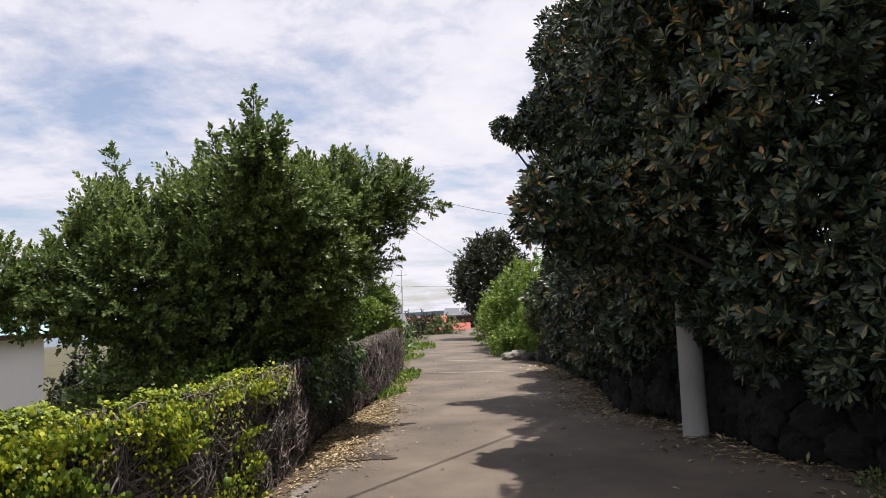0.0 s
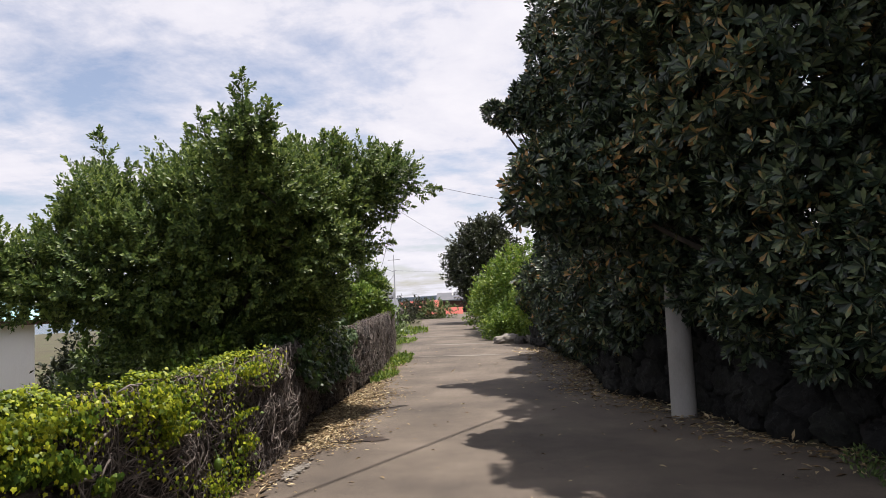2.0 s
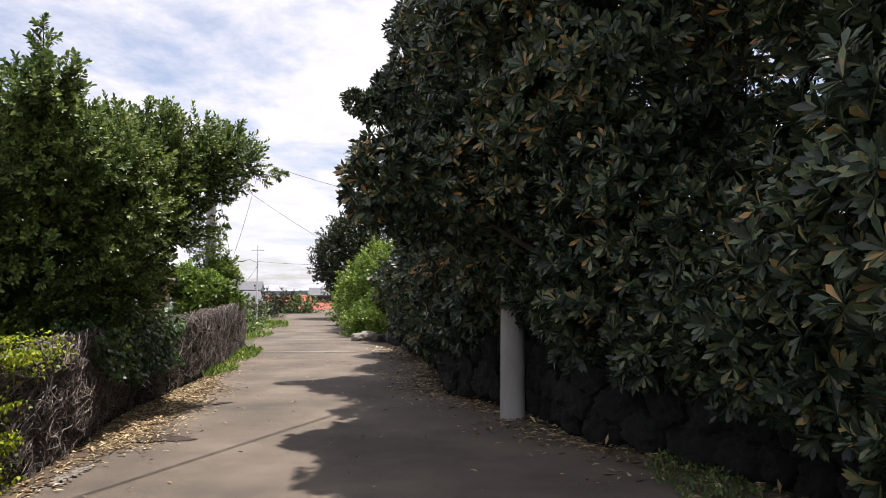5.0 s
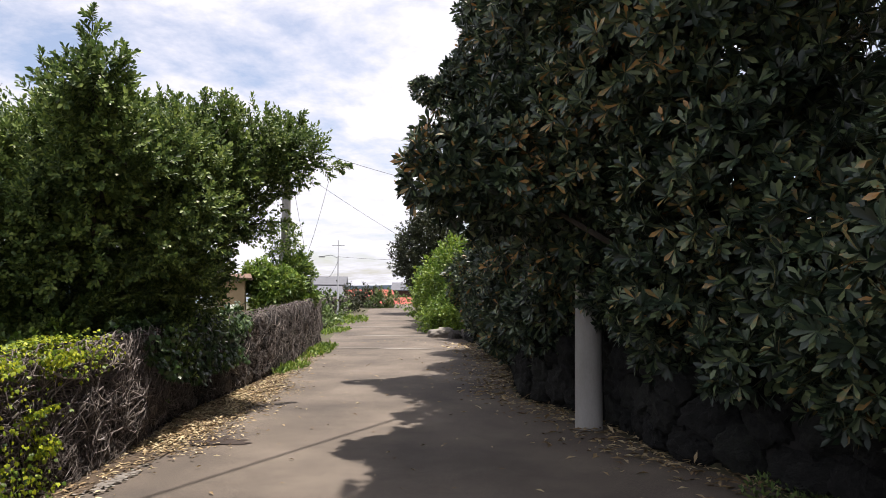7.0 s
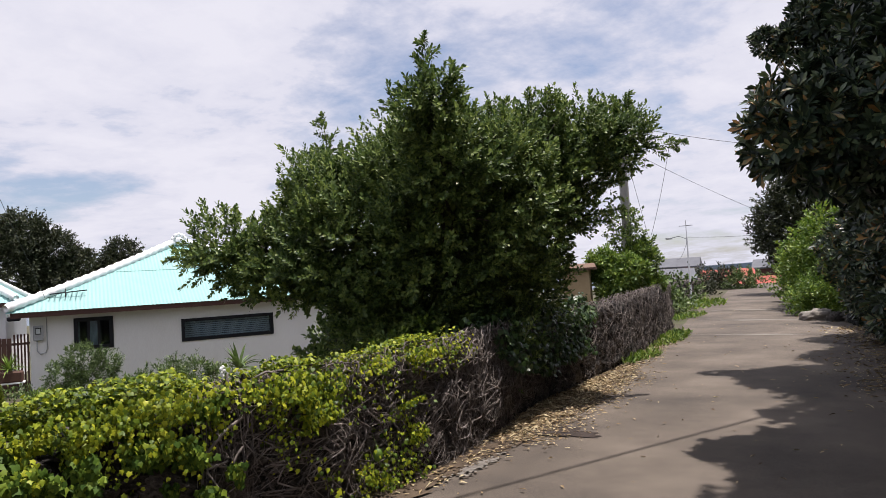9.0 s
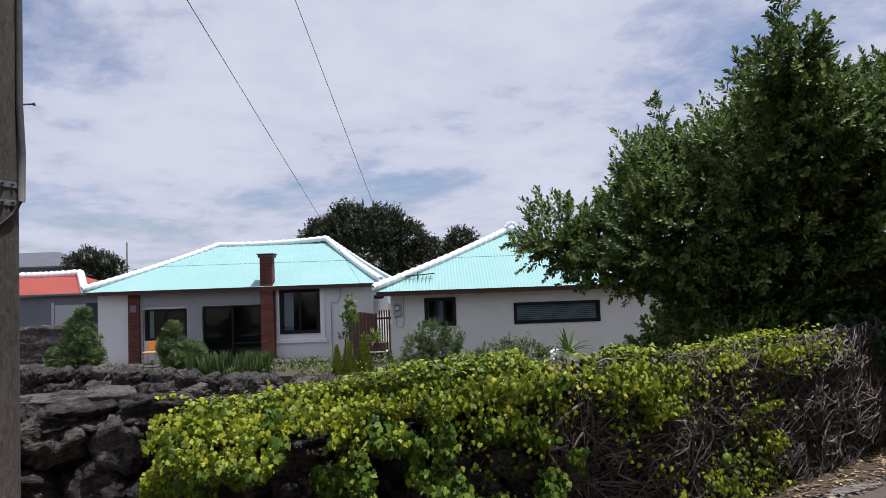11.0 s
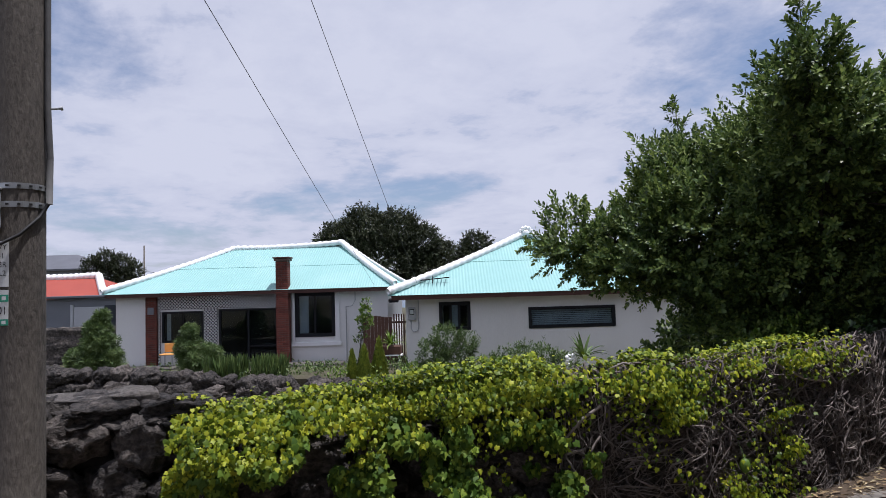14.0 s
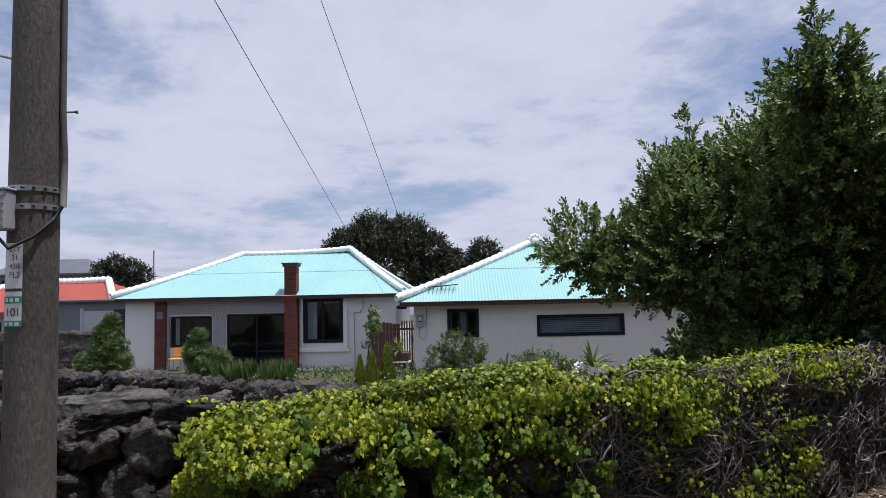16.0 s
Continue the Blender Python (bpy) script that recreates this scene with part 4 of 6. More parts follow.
ground_leaves("leaf_litter", 51, 9000, by_west, LITTER, (0.03, 0.085), "dry tan leaf litter heaped along the wall foot")
ground_leaves("leaf_litter", 52, 2300, by_east, LITTER, (0.05, 0.13), "scattered brown leaves below the evergreen trees")
ground_leaves("leaf_litter", 53, 330, anywhere, LITTER, (0.03, 0.09), "single pale leaves strewn over the asphalt")
blotch("damp_patch", 1, -2.62, 8.35, 0.40, 0.2, 0.0215, DIRT, "dark damp soil patch at the wall foot", turn=0.2)
blotch("soil_strip", 6, -3.25, 10.2, 0.32, 2.3, 0.021, LITTER_SOIL, "brown leaf mould along the wall foot", turn=0.12)
blotch("soil_strip", 7, -2.85, 5.9, 0.28, 0.9, 0.021, LITTER_SOIL, "brown leaf mould along the wall foot", turn=0.0)
stain("dust_patch", 2, -2.66, 7.0, 0.06, 0.3, 260, DUST, "pale worn streak on the asphalt edge", (0.02, 0.06))
stain("soil_strip", 8, -2.9, 7.2, 0.2, 0.9, 1300, LITTER_SOIL, "brown crumbled soil along the wall foot", (0.02, 0.07))
blotch("dust_patch", 3, -3.4, 22.2, 1.5, 0.16, 0.026, WORN, "pale cement repair across the lane")
blotch("dust_patch", 4, -4.2, 26.5, 1.6, 0.2, 0.026, WORN, "pale cement repair across the lane")
blotch("dust_patch", 5, -2.9, 18.2, 1.1, 0.12, 0.026, WORN, "pale scuffed band across the lane")


def weeds(name, seed, n, cx, cy, rx_, ry_, height, mat, label):
    rng = np.random.default_rng(seed)
    a, r = rng.uniform(0, 6.28, n), rng.uniform(0, 1, n) ** 0.5
    x, y = cx + rx_ * r * np.cos(a), cy + ry_ * r * np.sin(a)
    p = np.column_stack([x, y, ground_z(x, y) + 0.01 + rng.uniform(0, 0.5, n) * height])
    d = np.column_stack([rng.normal(0, 0.6, (n, 2)), rng.uniform(0.3, 1.2, n)])
    return growth(name, mat, leaf_small(0.2, 0.1), p, d, rng.normal(0, 1, (n, 3)) + [0, 0, 0.5], height * rng.uniform(0.3, 0.8, n), label, "weeds")


for k, (cx, cy, a, b, h) in enumerate([(-4.25, 16.5, 0.3, 1.2, 0.13), (-4.5, 17.6, 0.35, 1.2, 0.16), (-6.0, 23.5, 0.5, 1.6, 0.18), (-7.2, 29, 0.9, 3.0, 0.3), (-3.8, 13.9, 0.2, 0.9, 0.14)]):
    weeds("weeds", 60 + k, 520, cx, cy, a, b, h, LEAF_LIGHT, "fresh green weeds along the lane edge")
weeds("weeds", 66, 700, 2.4, 6.9, 0.35, 0.9, 0.09, LEAF_MID, "small weeds at the foot of the basalt wall")


def loose_stone(x, y, sx, sy, sz, turn, mat, label):
    ob = new("rock", STONES[int(abs(x * 7 + y * 3)) % len(STONES)].copy())
    ob.data.materials[0] = mat
    ob.matrix_world = pose(x, y, float(ground_z(x, y)) + sz * 0.32, 8, -6, turn) @ Matrix.Diagonal((sx, sy, sz, 1))
    return tagged(ob, label=label, category="rock")


for k in range(16):
    r = random.Random(70 + k)
    loose_stone(-1.55 + r.uniform(-0.35, 0.9), 22.2 + r.uniform(-1.2, 0.8), r.uniform(0.2, 0.45), r.uniform(0.2, 0.5), r.uniform(0.15, 0.3), r.uniform(0, 180), DUST if k % 3 else SLAB, "pale broken stone in a rubble heap at the verge")
loose_stone(-2.2, 22.2, 0.75, 0.5, 0.32, 25, DUST, "large pale flat rock at the verge")

# cement capping at the bare end of the wall
cap = bmesh.new()
cap_rng, y0 = random.Random(81), -3.0
while y0 < 2.3:
    y1 = min(2.5, y0 + cap_rng.uniform(0.9, 1.7))
    box(cap, -0.47, -0.05 + cap_rng.uniform(-0.03, 0.02), y0, y1 - 0.008, -0.12, -0.025 + cap_rng.uniform(-0.01, 0.01))
    y0 = y1
bmesh.ops.subdivide_edges(cap, edges=cap.edges[:], cuts=11, use_grid_fill=True)
for vert in cap.verts:
    y = vert.co.y
    vert.co += Vector((float(wall_x(y)), 0, wall_h(y) + 0.10))
    vert.co += 0.04 * Vector(noise.noise_vector(vert.co * 2.0)) + 0.025 * Vector(noise.noise_vector(vert.co * 7.0)) + 0.012 * Vector(noise.noise_vector(vert.co * 19.0))
for face in cap.faces:
    face.smooth = True
tagged(part("wall_capping", cap, SLAB), label="weathered cement capping on the basalt wall", category="capping", kind="structure")


# ---- utility poles ----
def pole_thing(name, x, y, r0, r1, height, mat, label):
    top = empty(name, pose(x, y, float(ground_z(np.float64(x), np.float64(y)))), label=label, category="utility pole")
    tube("shaft", [(0, 0, z) for z in np.linspace(-0.1, height, 12)], r0, mat, top, 24, r1)
    return top


pole_thing("utility_pole", 1.17, 9.63, 0.15, 0.10, 7.6, CONC_PALE, "pale round concrete pole half hidden by leaves")
pole_thing("utility_pole", -5.5, 18.05, 0.13, 0.10, 4.9, CONC_PALE, "grey concrete pole wrapped in ivy")
NEAR = (-3.48, 1.742)
pole = pole_thing("utility_pole", *NEAR, 0.123, 0.09, 9.2, CONC_DARK, "weathered brown-grey concrete pole with straps and a conduit")
gate_yaw = math.degrees(math.atan2(2.18 - NEAR[1], 0.47 - NEAR[0]))


def round_pole(radius, deg, z):
    a = radians(gate_yaw - deg)
    return (radius * math.cos(a), radius * math.sin(a), z)


def pole_r(z):
    return 0.123 - (0.033 / 9.2) * z


def band(z, w=0.028):
    r = pole_r(z) + 0.004
    n = 28
    v = [(rr * math.cos(2 * math.pi * i / n), rr * math.sin(2 * math.pi * i / n), zz) for zz in (z - w / 2, z + w / 2) for rr in (r,) for i in range(n)]
    f = [(i, (i + 1) % n, n + (i + 1) % n, n + i) for i in range(n)]
    ob = raw_part("steel_band", v, f, STEEL, pole, "punched galvanised strap")
    sol = ob.modifiers.new("thick", "SOLIDIFY")
    sol.thickness = 0.004
    for i in range(14):
        hx, hy, hz = round_pole(r + 0.0025, -70 + 24 * i, z)
        box_part("slot", hx - 0.007, hx + 0.007, hy - 0.007, hy + 0.007, hz - 0.004, hz + 0.004, BLACK, ob)


zb = float(ground_z(np.float64(NEAR[0]), np.float64(NEAR[1])))
band(2.14 - zb)
band(2.05 - zb)
tube("conduit", [round_pole(pole_r(2) + 0.02, -68, 2.06 - zb), round_pole(pole_r(2.2) + 0.022, -70, 2.3 - zb), round_pole(pole_r(2.5) + 0.014, -66, 2.55 - zb)] +
     [round_pole(pole_r(z) + 0.014, -66, z - zb) for z in (2.7, 3.5, 5.0, 7.0)], 0.016, CONDUIT, pole, 10)
tube("cable", [round_pole(pole_r(1.9) + 0.02, -68, 2.07 - zb), round_pole(0.13, -40, 1.99 - zb), round_pole(0.135, 0, 1.90 - zb), round_pole(0.16, 40, 1.84 - zb), round_pole(0.2, 66, 1.94 - zb)], 0.009, BLACK, pole, 8)
for z, deg in ((2.55, -78), (2.8, 86), (3.3, -78), (3.7, 86)):
    tube("step_bolt", [round_pole(pole_r(z) - 0.02, deg, z - zb), round_pole(pole_r(z) + 0.07, deg, z + 0.01 - zb)], 0.006, STEEL, pole, 8)
    tube("bolt_head", [round_pole(pole_r(z) + 0.065, deg, z + 0.01 - zb), round_pole(pole_r(z) + 0.075, deg, z + 0.012 - zb)], 0.012, STEEL, pole, 8)


def plate(z0, z1, d0, d1, mat, name, label, lift=0.003):
    n = 8
    degs = np.linspace(d0, d1, n)
    v = [round_pole(pole_r(z) + lift, d, z - zb) for z in (z0, z1) for d in degs]
    return raw_part(name, v, [(i, i + 1, n + i + 1, n + i) for i in range(n - 1)], mat, pole, label)


SIGN_WHITE = material("sign_white", [(0.2, (0.55, 0.56, 0.55)), (0.8, (0.68, 0.69, 0.68))], scale=8, rough=0.6, bump=0)
SIGN_GREEN = material("sign_green", [(0.2, (0.02, 0.24, 0.15)), (0.8, (0.04, 0.32, 0.20))], scale=8, rough=0.6, bump=0)
plate(1.65, 1.87, 21, 72, SIGN_WHITE, "number_plate", "white tag with small black print")
plate(1.465, 1.635, 21, 72, SIGN_WHITE, "sign", "small white and green sign")
plate(1.465, 1.495, 21, 72, SIGN_GREEN, "green_band", "", 0.005)
plate(1.578, 1.612, 21, 72, SIGN_GREEN, "green_band", "", 0.005)


def lettering(text, z, deg, size, mat):
    cu = bpy.data.curves.new("lettering", "FONT")
    cu.body = text
    cu.size = size
    cu.align_x = "CENTER"
    cu.materials.append(mat)
    ob = new("lettering", cu)
    a = gate_yaw - deg
    x, y, zz = round_pole(pole_r(z) + 0.0075, deg, z - zb)
    ob.parent = pole
    ob.matrix_basis = pose(x, y, zz, 90, 0, a + 90)
    return ob


lettering("101", 1.517, 40, 0.056, BLACK)
for k, text in enumerate(("27Y", "31", "43R", "FL2")):
    lettering(text, 1.828 - 0.042 * k, 38, 0.038, BLACK)
for k in range(3):
    plate(1.586, 1.604, 26 + 14 * k, 35 + 14 * k, SIGN_WHITE, "print_bar", "", 0.007)
    plate(1.472, 1.488, 26 + 14 * k, 35 + 14 * k, SIGN_WHITE, "print_bar", "", 0.007)
a = radians(gate_yaw - 66)
cb = empty("junction_box", pose(NEAR[0] + 0.178 * math.cos(a), NEAR[1] + 0.178 * math.sin(a), 1.93, 0, 0, gate_yaw - 30), label="grey ribbed plastic junction box strapped to a pole", category="junction box")
box_part("body", -0.05, 0.05, -0.08, 0.08, 0, 0.19, GREY_PAINT, cb, 0.008)
for k in range(5):
    box_part("rib", 0.05, 0.056, -0.07, 0.07, 0.02 + 0.035 * k, 0.03 + 0.035 * k, GREY_PAINT, cb)
box_part("lid", -0.055, 0.055, -0.085, 0.085, 0.19, 0.203, GREY_PAINT, cb, 0.004)


def wire(a, b, sag, r=0.0045, label="black overhead service wire"):
    a, b = np.array(a, float), np.array(b, float)
    f = np.linspace(0, 1, 24)[:, None]
    q = a + (b - a) * f - np.array([0, 0, 1.0]) * (4 * sag * f * (1 - f))
    return tagged(tube("overhead_wire", q, r, BLACK, None, 5), label=label, category="wire")


def H(u, m, z):
    c, s_ = math.cos(radians(64)), math.sin(radians(64))
    return (u * c - m * s_, u * s_ + m * c, z)


wire((NEAR[0], NEAR[1], 7.4), H(1.35, 18.3, 1.75), 0.02)
wire((NEAR[0], NEAR[1], 4.75), H(-0.2, 22.6, 1.7), 0.02, 0.004)
wire((NEAR[0], NEAR[1], 7.5), (2.5, 16.8, 7.3), 0.3, 0.022, "thick black overhead cable")
wire((-5.5, 18.05, 4.6), (-1.0, 24.5, 1.7), 0.2)
wire((-5.4, 18.05, 5.1), (0.6, 26.0, 4.6), 0.3, 0.006)
wire((-5.45, 18.0, 4.7), (-5.1, 18.4, 2.3), 0.0, 0.005)
wire((-4.6, 19.0, 4.75), (-5.0, 18.3, 2.4), 0.12, 0.005)
wire((-8.7, 33.4, 2.9), (-4.6, 38.6, 3.0), 0.1, 0.007)
wire((-8.7, 33.4, 2.7), (-22, 74, 2.4), 0.3, 0.01)


# ---- houses ----
GROUND = -0.72
TURN = pose(0, 0, 0, 0, 0, 64)


def house(name, u, m, label, z=GROUND):
    return empty(name, TURN @ pose(u, m, z), label=label, category="house"), (u, m, z)


def shifted(ob, base):
    ob.data.transform(Matrix.Translation(-Vector(base)))
    return ob


def hbox(name, b, u0, u1, m0, m1, z0, z1, mat, bevel=0.0, label="", parent=None):
    return shifted(box_part(name, u0, u1, m0, m1, z0, z1, mat, parent or b[0], bevel, label), b[1])


def holed_wall(b, u0, u1, m0, m1, z0, z1, holes, mat):
    """A wall with openings (u0, u1, z0, z1) that go right through."""
    bm = bmesh.new()
    us = sorted({u0, u1, *[h[0] for h in holes], *[h[1] for h in holes]})
    zs = sorted({z0, z1, *[h[2] for h in holes], *[h[3] for h in holes]})
    nu, nz = len(us) - 1, len(zs) - 1
    solid = {(i, k) for i in range(nu) for k in range(nz)
             if not any(h[0] <= us[i] and us[i + 1] <= h[1] and h[2] <= zs[k] and zs[k + 1] <= h[3] for h in holes)}
    grid = {}

    def at(i, k, m):
        if (i, k, m) not in grid:
            grid[i, k, m] = bm.verts.new((us[i], m, zs[k]))
        return grid[i, k, m]

    for i, k in solid:
        bm.faces.new([at(i, k, m0), at(i + 1, k, m0), at(i + 1, k + 1, m0), at(i, k + 1, m0)])
        bm.faces.new([at(i, k + 1, m1), at(i + 1, k + 1, m1), at(i + 1, k, m1), at(i, k, m1)])
        for di, dk, p, q in ((-1, 0, (i, k), (i, k + 1)), (1, 0, (i + 1, k + 1), (i + 1, k)), (0, -1, (i + 1, k), (i, k)), (0, 1, (i, k + 1), (i + 1, k + 1))):
            if (i + di, k + dk) not in solid:
                bm.faces.new([at(*p, m0), at(*q, m0), at(*q, m1), at(*p, m1)])
    return shifted(part("wall", bm, mat, b[0]), b[1])


def slope(b, a, c, top_a, top_c, mat, pitch=0.085, amp=0.0045):
    """One corrugated roof slope from the eave a-c up to the ridge top_a-top_c, trimmed at the hips."""
    a, c, ta, tc = (np.array(q, float) for q in (a, c, top_a, top_c))
    long = np.linalg.norm(c - a)
    e = (c - a) / long
    fa, fc = ((ta - a) @ e) / long, ((tc - a) @ e) / long
    mid = ta + (tc - ta) * 0.5
    up = mid - (a + e * ((mid - a) @ e))
    nrm = np.cross(e, up)
    nrm /= np.linalg.norm(nrm)
    n = int(long / pitch * 4)
    v, f = [], []
    for i in range(n + 1):
        g = i / n
        k = min(1.0, g / fa if fa > 1e-6 else 1.0, (1 - g) / (1 - fc) if fc < 1 - 1e-6 else 1.0)
        off = nrm * amp * math.sin(2 * math.pi * i / 4)
        p = a + e * long * g
        lap = np.array([0, 0, 0.014])
        h = min(k, 0.52)
        v += [p + off, p + up * h + off, p + up * h + off + lap, p + up * k + off + lap]
    for i in range(n):
        f += [(4 * i + j, 4 * i + 4 + j, 4 * i + 5 + j, 4 * i + 1 + j) for j in (0, 1, 2)]
    return shifted(raw_part("roof_slope", v, f, mat, b[0]), b[1])


def ridge_line(b, a, c, r=0.085, mat=None):
    """A mortared row of rounded ridge tiles."""
    a, c = np.array(a, float), np.array(c, float)
    long = np.linalg.norm(c - a)
    n = int(long / 0.06)
    f = np.linspace(0, 1, n)
    p = a + (c - a) * f[:, None] + np.array([0, 0, 1]) * (0.05 + 0.06 * (2 * f - 1) ** 2)[:, None]
    v, t = tube_arrays(p, r, 8)
    w = 1 + 0.34 * np.abs(np.sin(np.arange(n) * 0.75))
    v = p.repeat(8, 0) + (v - p.repeat(8, 0)) * w.repeat(8)[:, None]
    return shifted(tri_part("ridge_tiles", v, t, mat or TRIM_WHITE, b[0]), b[1])


def window(b, u0, u1, z0, z1, face, leaves=2, curtain=None, blind=False, bar=0.07):
    """A dark aluminium window with sliding leaves set in the wall."""
    w = hbox("window", b, u0, u1, face - 0.03, face + 0.09, z0, z0 + bar, FRAME, 0.004)
    base = b[1]
    for q in ((u0, u1, z1 - bar, z1), (u0, u0 + bar, z0 + bar, z1 - bar), (u1 - bar, u1, z0 + bar, z1 - bar)):
        hbox("frame_bar", b, q[0], q[1], face - 0.03, face + 0.09, q[2], q[3], FRAME, 0.004, parent=w)
    step = (u1 - u0 - 2 * bar) / leaves
    for k in range(leaves):
        a, c = u0 + bar + k * step, u0 + bar + (k + 1) * step
        m = face + 0.02 + 0.03 * (k % 2)
        if k:
            hbox("mullion", b, a - 0.03, a + 0.03, face + 0.0, face + 0.03, z0 + bar, z1 - bar, FRAME, parent=w)
        pane = hbox("pane", b, a, c, m, m + 0.006, z0 + bar, z1 - bar, GLASS, parent=w)
        pane.visible_shadow = False
        if curtain and k in curtain:
            lo, hi = curtain[k]
            hbox("curtain", b, a + (c - a) * lo, a + (c - a) * hi, face + 0.16, face + 0.19, z0 + bar, z1 - bar, CURTAIN, parent=w)
    if blind:
        for k in range(int((z1 - z0 - 2 * bar) / 0.05)):
            z = z0 + bar + 0.05 * k
            hbox("slat", b, u0 + bar, u1 - bar, face + 0.1, face + 0.13, z + 0.006, z + 0.044, CURTAIN, parent=w)
    return w


def brick_stack(b, name, u0, u1, m0, m1, z0, z1, row=0.068, long=0.2, sides=True):
    core = hbox(name, b, u0 + 0.012, u1 - 0.012, m0 + 0.012, m1, z0, z1, JOINT)
    meshes = {}

    def put(du, dm, u, m, z):
        key = (round(du, 3), round(dm, 3))
        if key not in meshes:
            bm = box(bmesh.new(), -du / 2, du / 2, -dm / 2, dm / 2, -(row - 0.012) / 2, (row - 0.012) / 2, 0.005)
            me = bpy.data.meshes.new("brick")
            bm.to_mesh(me)
            bm.free()
            me.materials.append(BRICK)
            meshes[key] = me
        ob = new("brick", meshes[key])
        ob.parent = core
        ob.matrix_basis = Matrix.Translation(Vector((u, m, z)) - Vector(b[1]))

    rows = int((z1 - z0) / row)
    for r in range(rows):
        z = z0 + row * (r + 0.5)
        edges = [u0] + [e for e in np.arange(u0 + (long / 2 if r % 2 else long), u1 - 0.04, long)] + [u1]
        for a, c in zip(edges, edges[1:]):
            put(c - a - 0.012, 0.09, (a + c) / 2, m0 + 0.045, z)
        if sides:
            edges = [m0 + 0.1] + [e for e in np.arange(m0 + 0.1 + (long / 2 if r % 2 else long), m1 - 0.04, long)] + [m1]
            for a, c in zip(edges, edges[1:]):
                put(0.09, c - a - 0.012, u1 - 0.045, (a + c) / 2, z)
    return core


def lattice(b, u0, u1, z0, z1, m, pitch=0.105, w=0.017):
    """Crossed white strips on a dark board."""
    hbox("backing", b, u0, u1, m + 0.02, m + 0.035, z0, z1, FRAME)
    bm = bmesh.new()
    for sgn in (1, -1):
        span = (u1 - u0) + (z1 - z0)
        for k in range(int(span / pitch) + 1):
            c = k * pitch
            # the strip u - u0 + sgn * z' = c, clipped to the panel
            h = z1 - z0
            pts = []
            for zz in (0.0, h):
                pts.append((c - zz, zz))
            (ua, za), (ub, zb2) = pts
            lo, hi = max(0.0, ub), min(u1 - u0, ua)
            if hi - lo < 0.02:
                continue
            p, q = (lo, c - lo), (hi, c - hi)
            if sgn < 0:
                p, q = (p[0], h - p[1]), (q[0], h - q[1])
            d = Vector((q[0] - p[0], 0, q[1] - p[1])).normalized()
            nn = Vector((-d.z, 0, d.x)) * w / 2
            dm = 0.004 if sgn > 0 else 0.010
            P, Q = Vector((u0 + p[0], m + dm, z0 + p[1])), Vector((u0 + q[0], m + dm, z0 + q[1]))
            back = Vector((0, 0.006, 0))
            vs = [bm.verts.new(x) for x in (P - nn, Q - nn, Q + nn, P + nn, P - nn + back, Q - nn + back, Q + nn + back, P + nn + back)]
            for f in ((0, 1, 2, 3), (0, 4, 5, 1), (3, 2, 6, 7)):
                bm.faces.new([vs[i] for i in f])
    ob = shifted(part("lattice", bm, TRIM_WHITE, b[0], "white diagonal lattice screen"), b[1])
    return tagged(ob, kind="stuff")


def hip_roof(b, u0, u1, m0, m1, z0, ridge_a, ridge_c, mat):
    """Four slopes and white ridge tiles. ridge_a, ridge_c: the ends of the ridge."""
    A, B, C, D = (u0, m0, z0), (u1, m0, z0), (u1, m1, z0), (u0, m1, z0)
    R, S = ridge_a, ridge_c
    if abs(R[0] - S[0]) > abs(R[1] - S[1]):
        faces = ((A, B, R, S), (B, C, S, S), (C, D, S, R), (D, A, R, R))
        hips = ((A, R), (B, S), (C, S), (D, R))
    else:
        faces = ((A, B, R, R), (B, C, R, S), (C, D, S, S), (D, A, S, R))
        hips = ((A, R), (B, R), (C, S), (D, S))
    for f in faces:
        slope(b, *f, mat)
    for h in hips:
        ridge_line(b, *h)
    ridge_line(b, R, S)


def shell(b, u0, u1, m0, m1, z0, z1):
    """Side and back walls, and a ceiling, floor and partition coloured dark for indoor shade."""
    hbox("side_wall", b, u0, u0 + 0.2, m0 + 0.2, m1, z0, z1, PLASTER)
    hbox("side_wall", b, u1 - 0.2, u1, m0 + 0.2, m1, z0, z1, PLASTER)
    hbox("back_wall", b, u0 + 0.2, u1 - 0.2, m1 - 0.2, m1, z0, z1, PLASTER)
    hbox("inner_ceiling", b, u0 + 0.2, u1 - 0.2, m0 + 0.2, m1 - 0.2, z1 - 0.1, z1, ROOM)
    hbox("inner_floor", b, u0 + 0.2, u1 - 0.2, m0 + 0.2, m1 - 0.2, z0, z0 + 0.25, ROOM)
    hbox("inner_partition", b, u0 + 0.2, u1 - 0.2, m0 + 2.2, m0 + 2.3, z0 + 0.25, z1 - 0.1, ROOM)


main = house("house", -4.1, 22.5, "low white house with aqua metal hip roof and brick chimney")
F1 = 22.49
OPEN = [(-7.11, -5.76, 0.10, 1.10), (-5.27, -3.36, -0.59, 1.14), (-2.8, -1.51, 0.16, 1.58)]
holed_wall(main, -8.6, 0.2, F1, F1 + 0.2, GROUND - 0.2, 1.66, OPEN, PLASTER)
shell(main, -8.6, 0.2, F1, 29.1, GROUND - 0.2, 1.66)
window(main, *OPEN[0][:2], *OPEN[0][2:], F1, 2, {0: (0.05, 0.25)})
window(main, *OPEN[1][:2], *OPEN[1][2:], F1, 2)
window(main, *OPEN[2][:2], *OPEN[2][2:], F1, 2, {0: (0.0, 0.55)}, bar=0.11)
hbox("door_rail", main, -4.30, -3.42, F1 + 0.01, F1 + 0.05, -0.1, -0.05, FRAME)
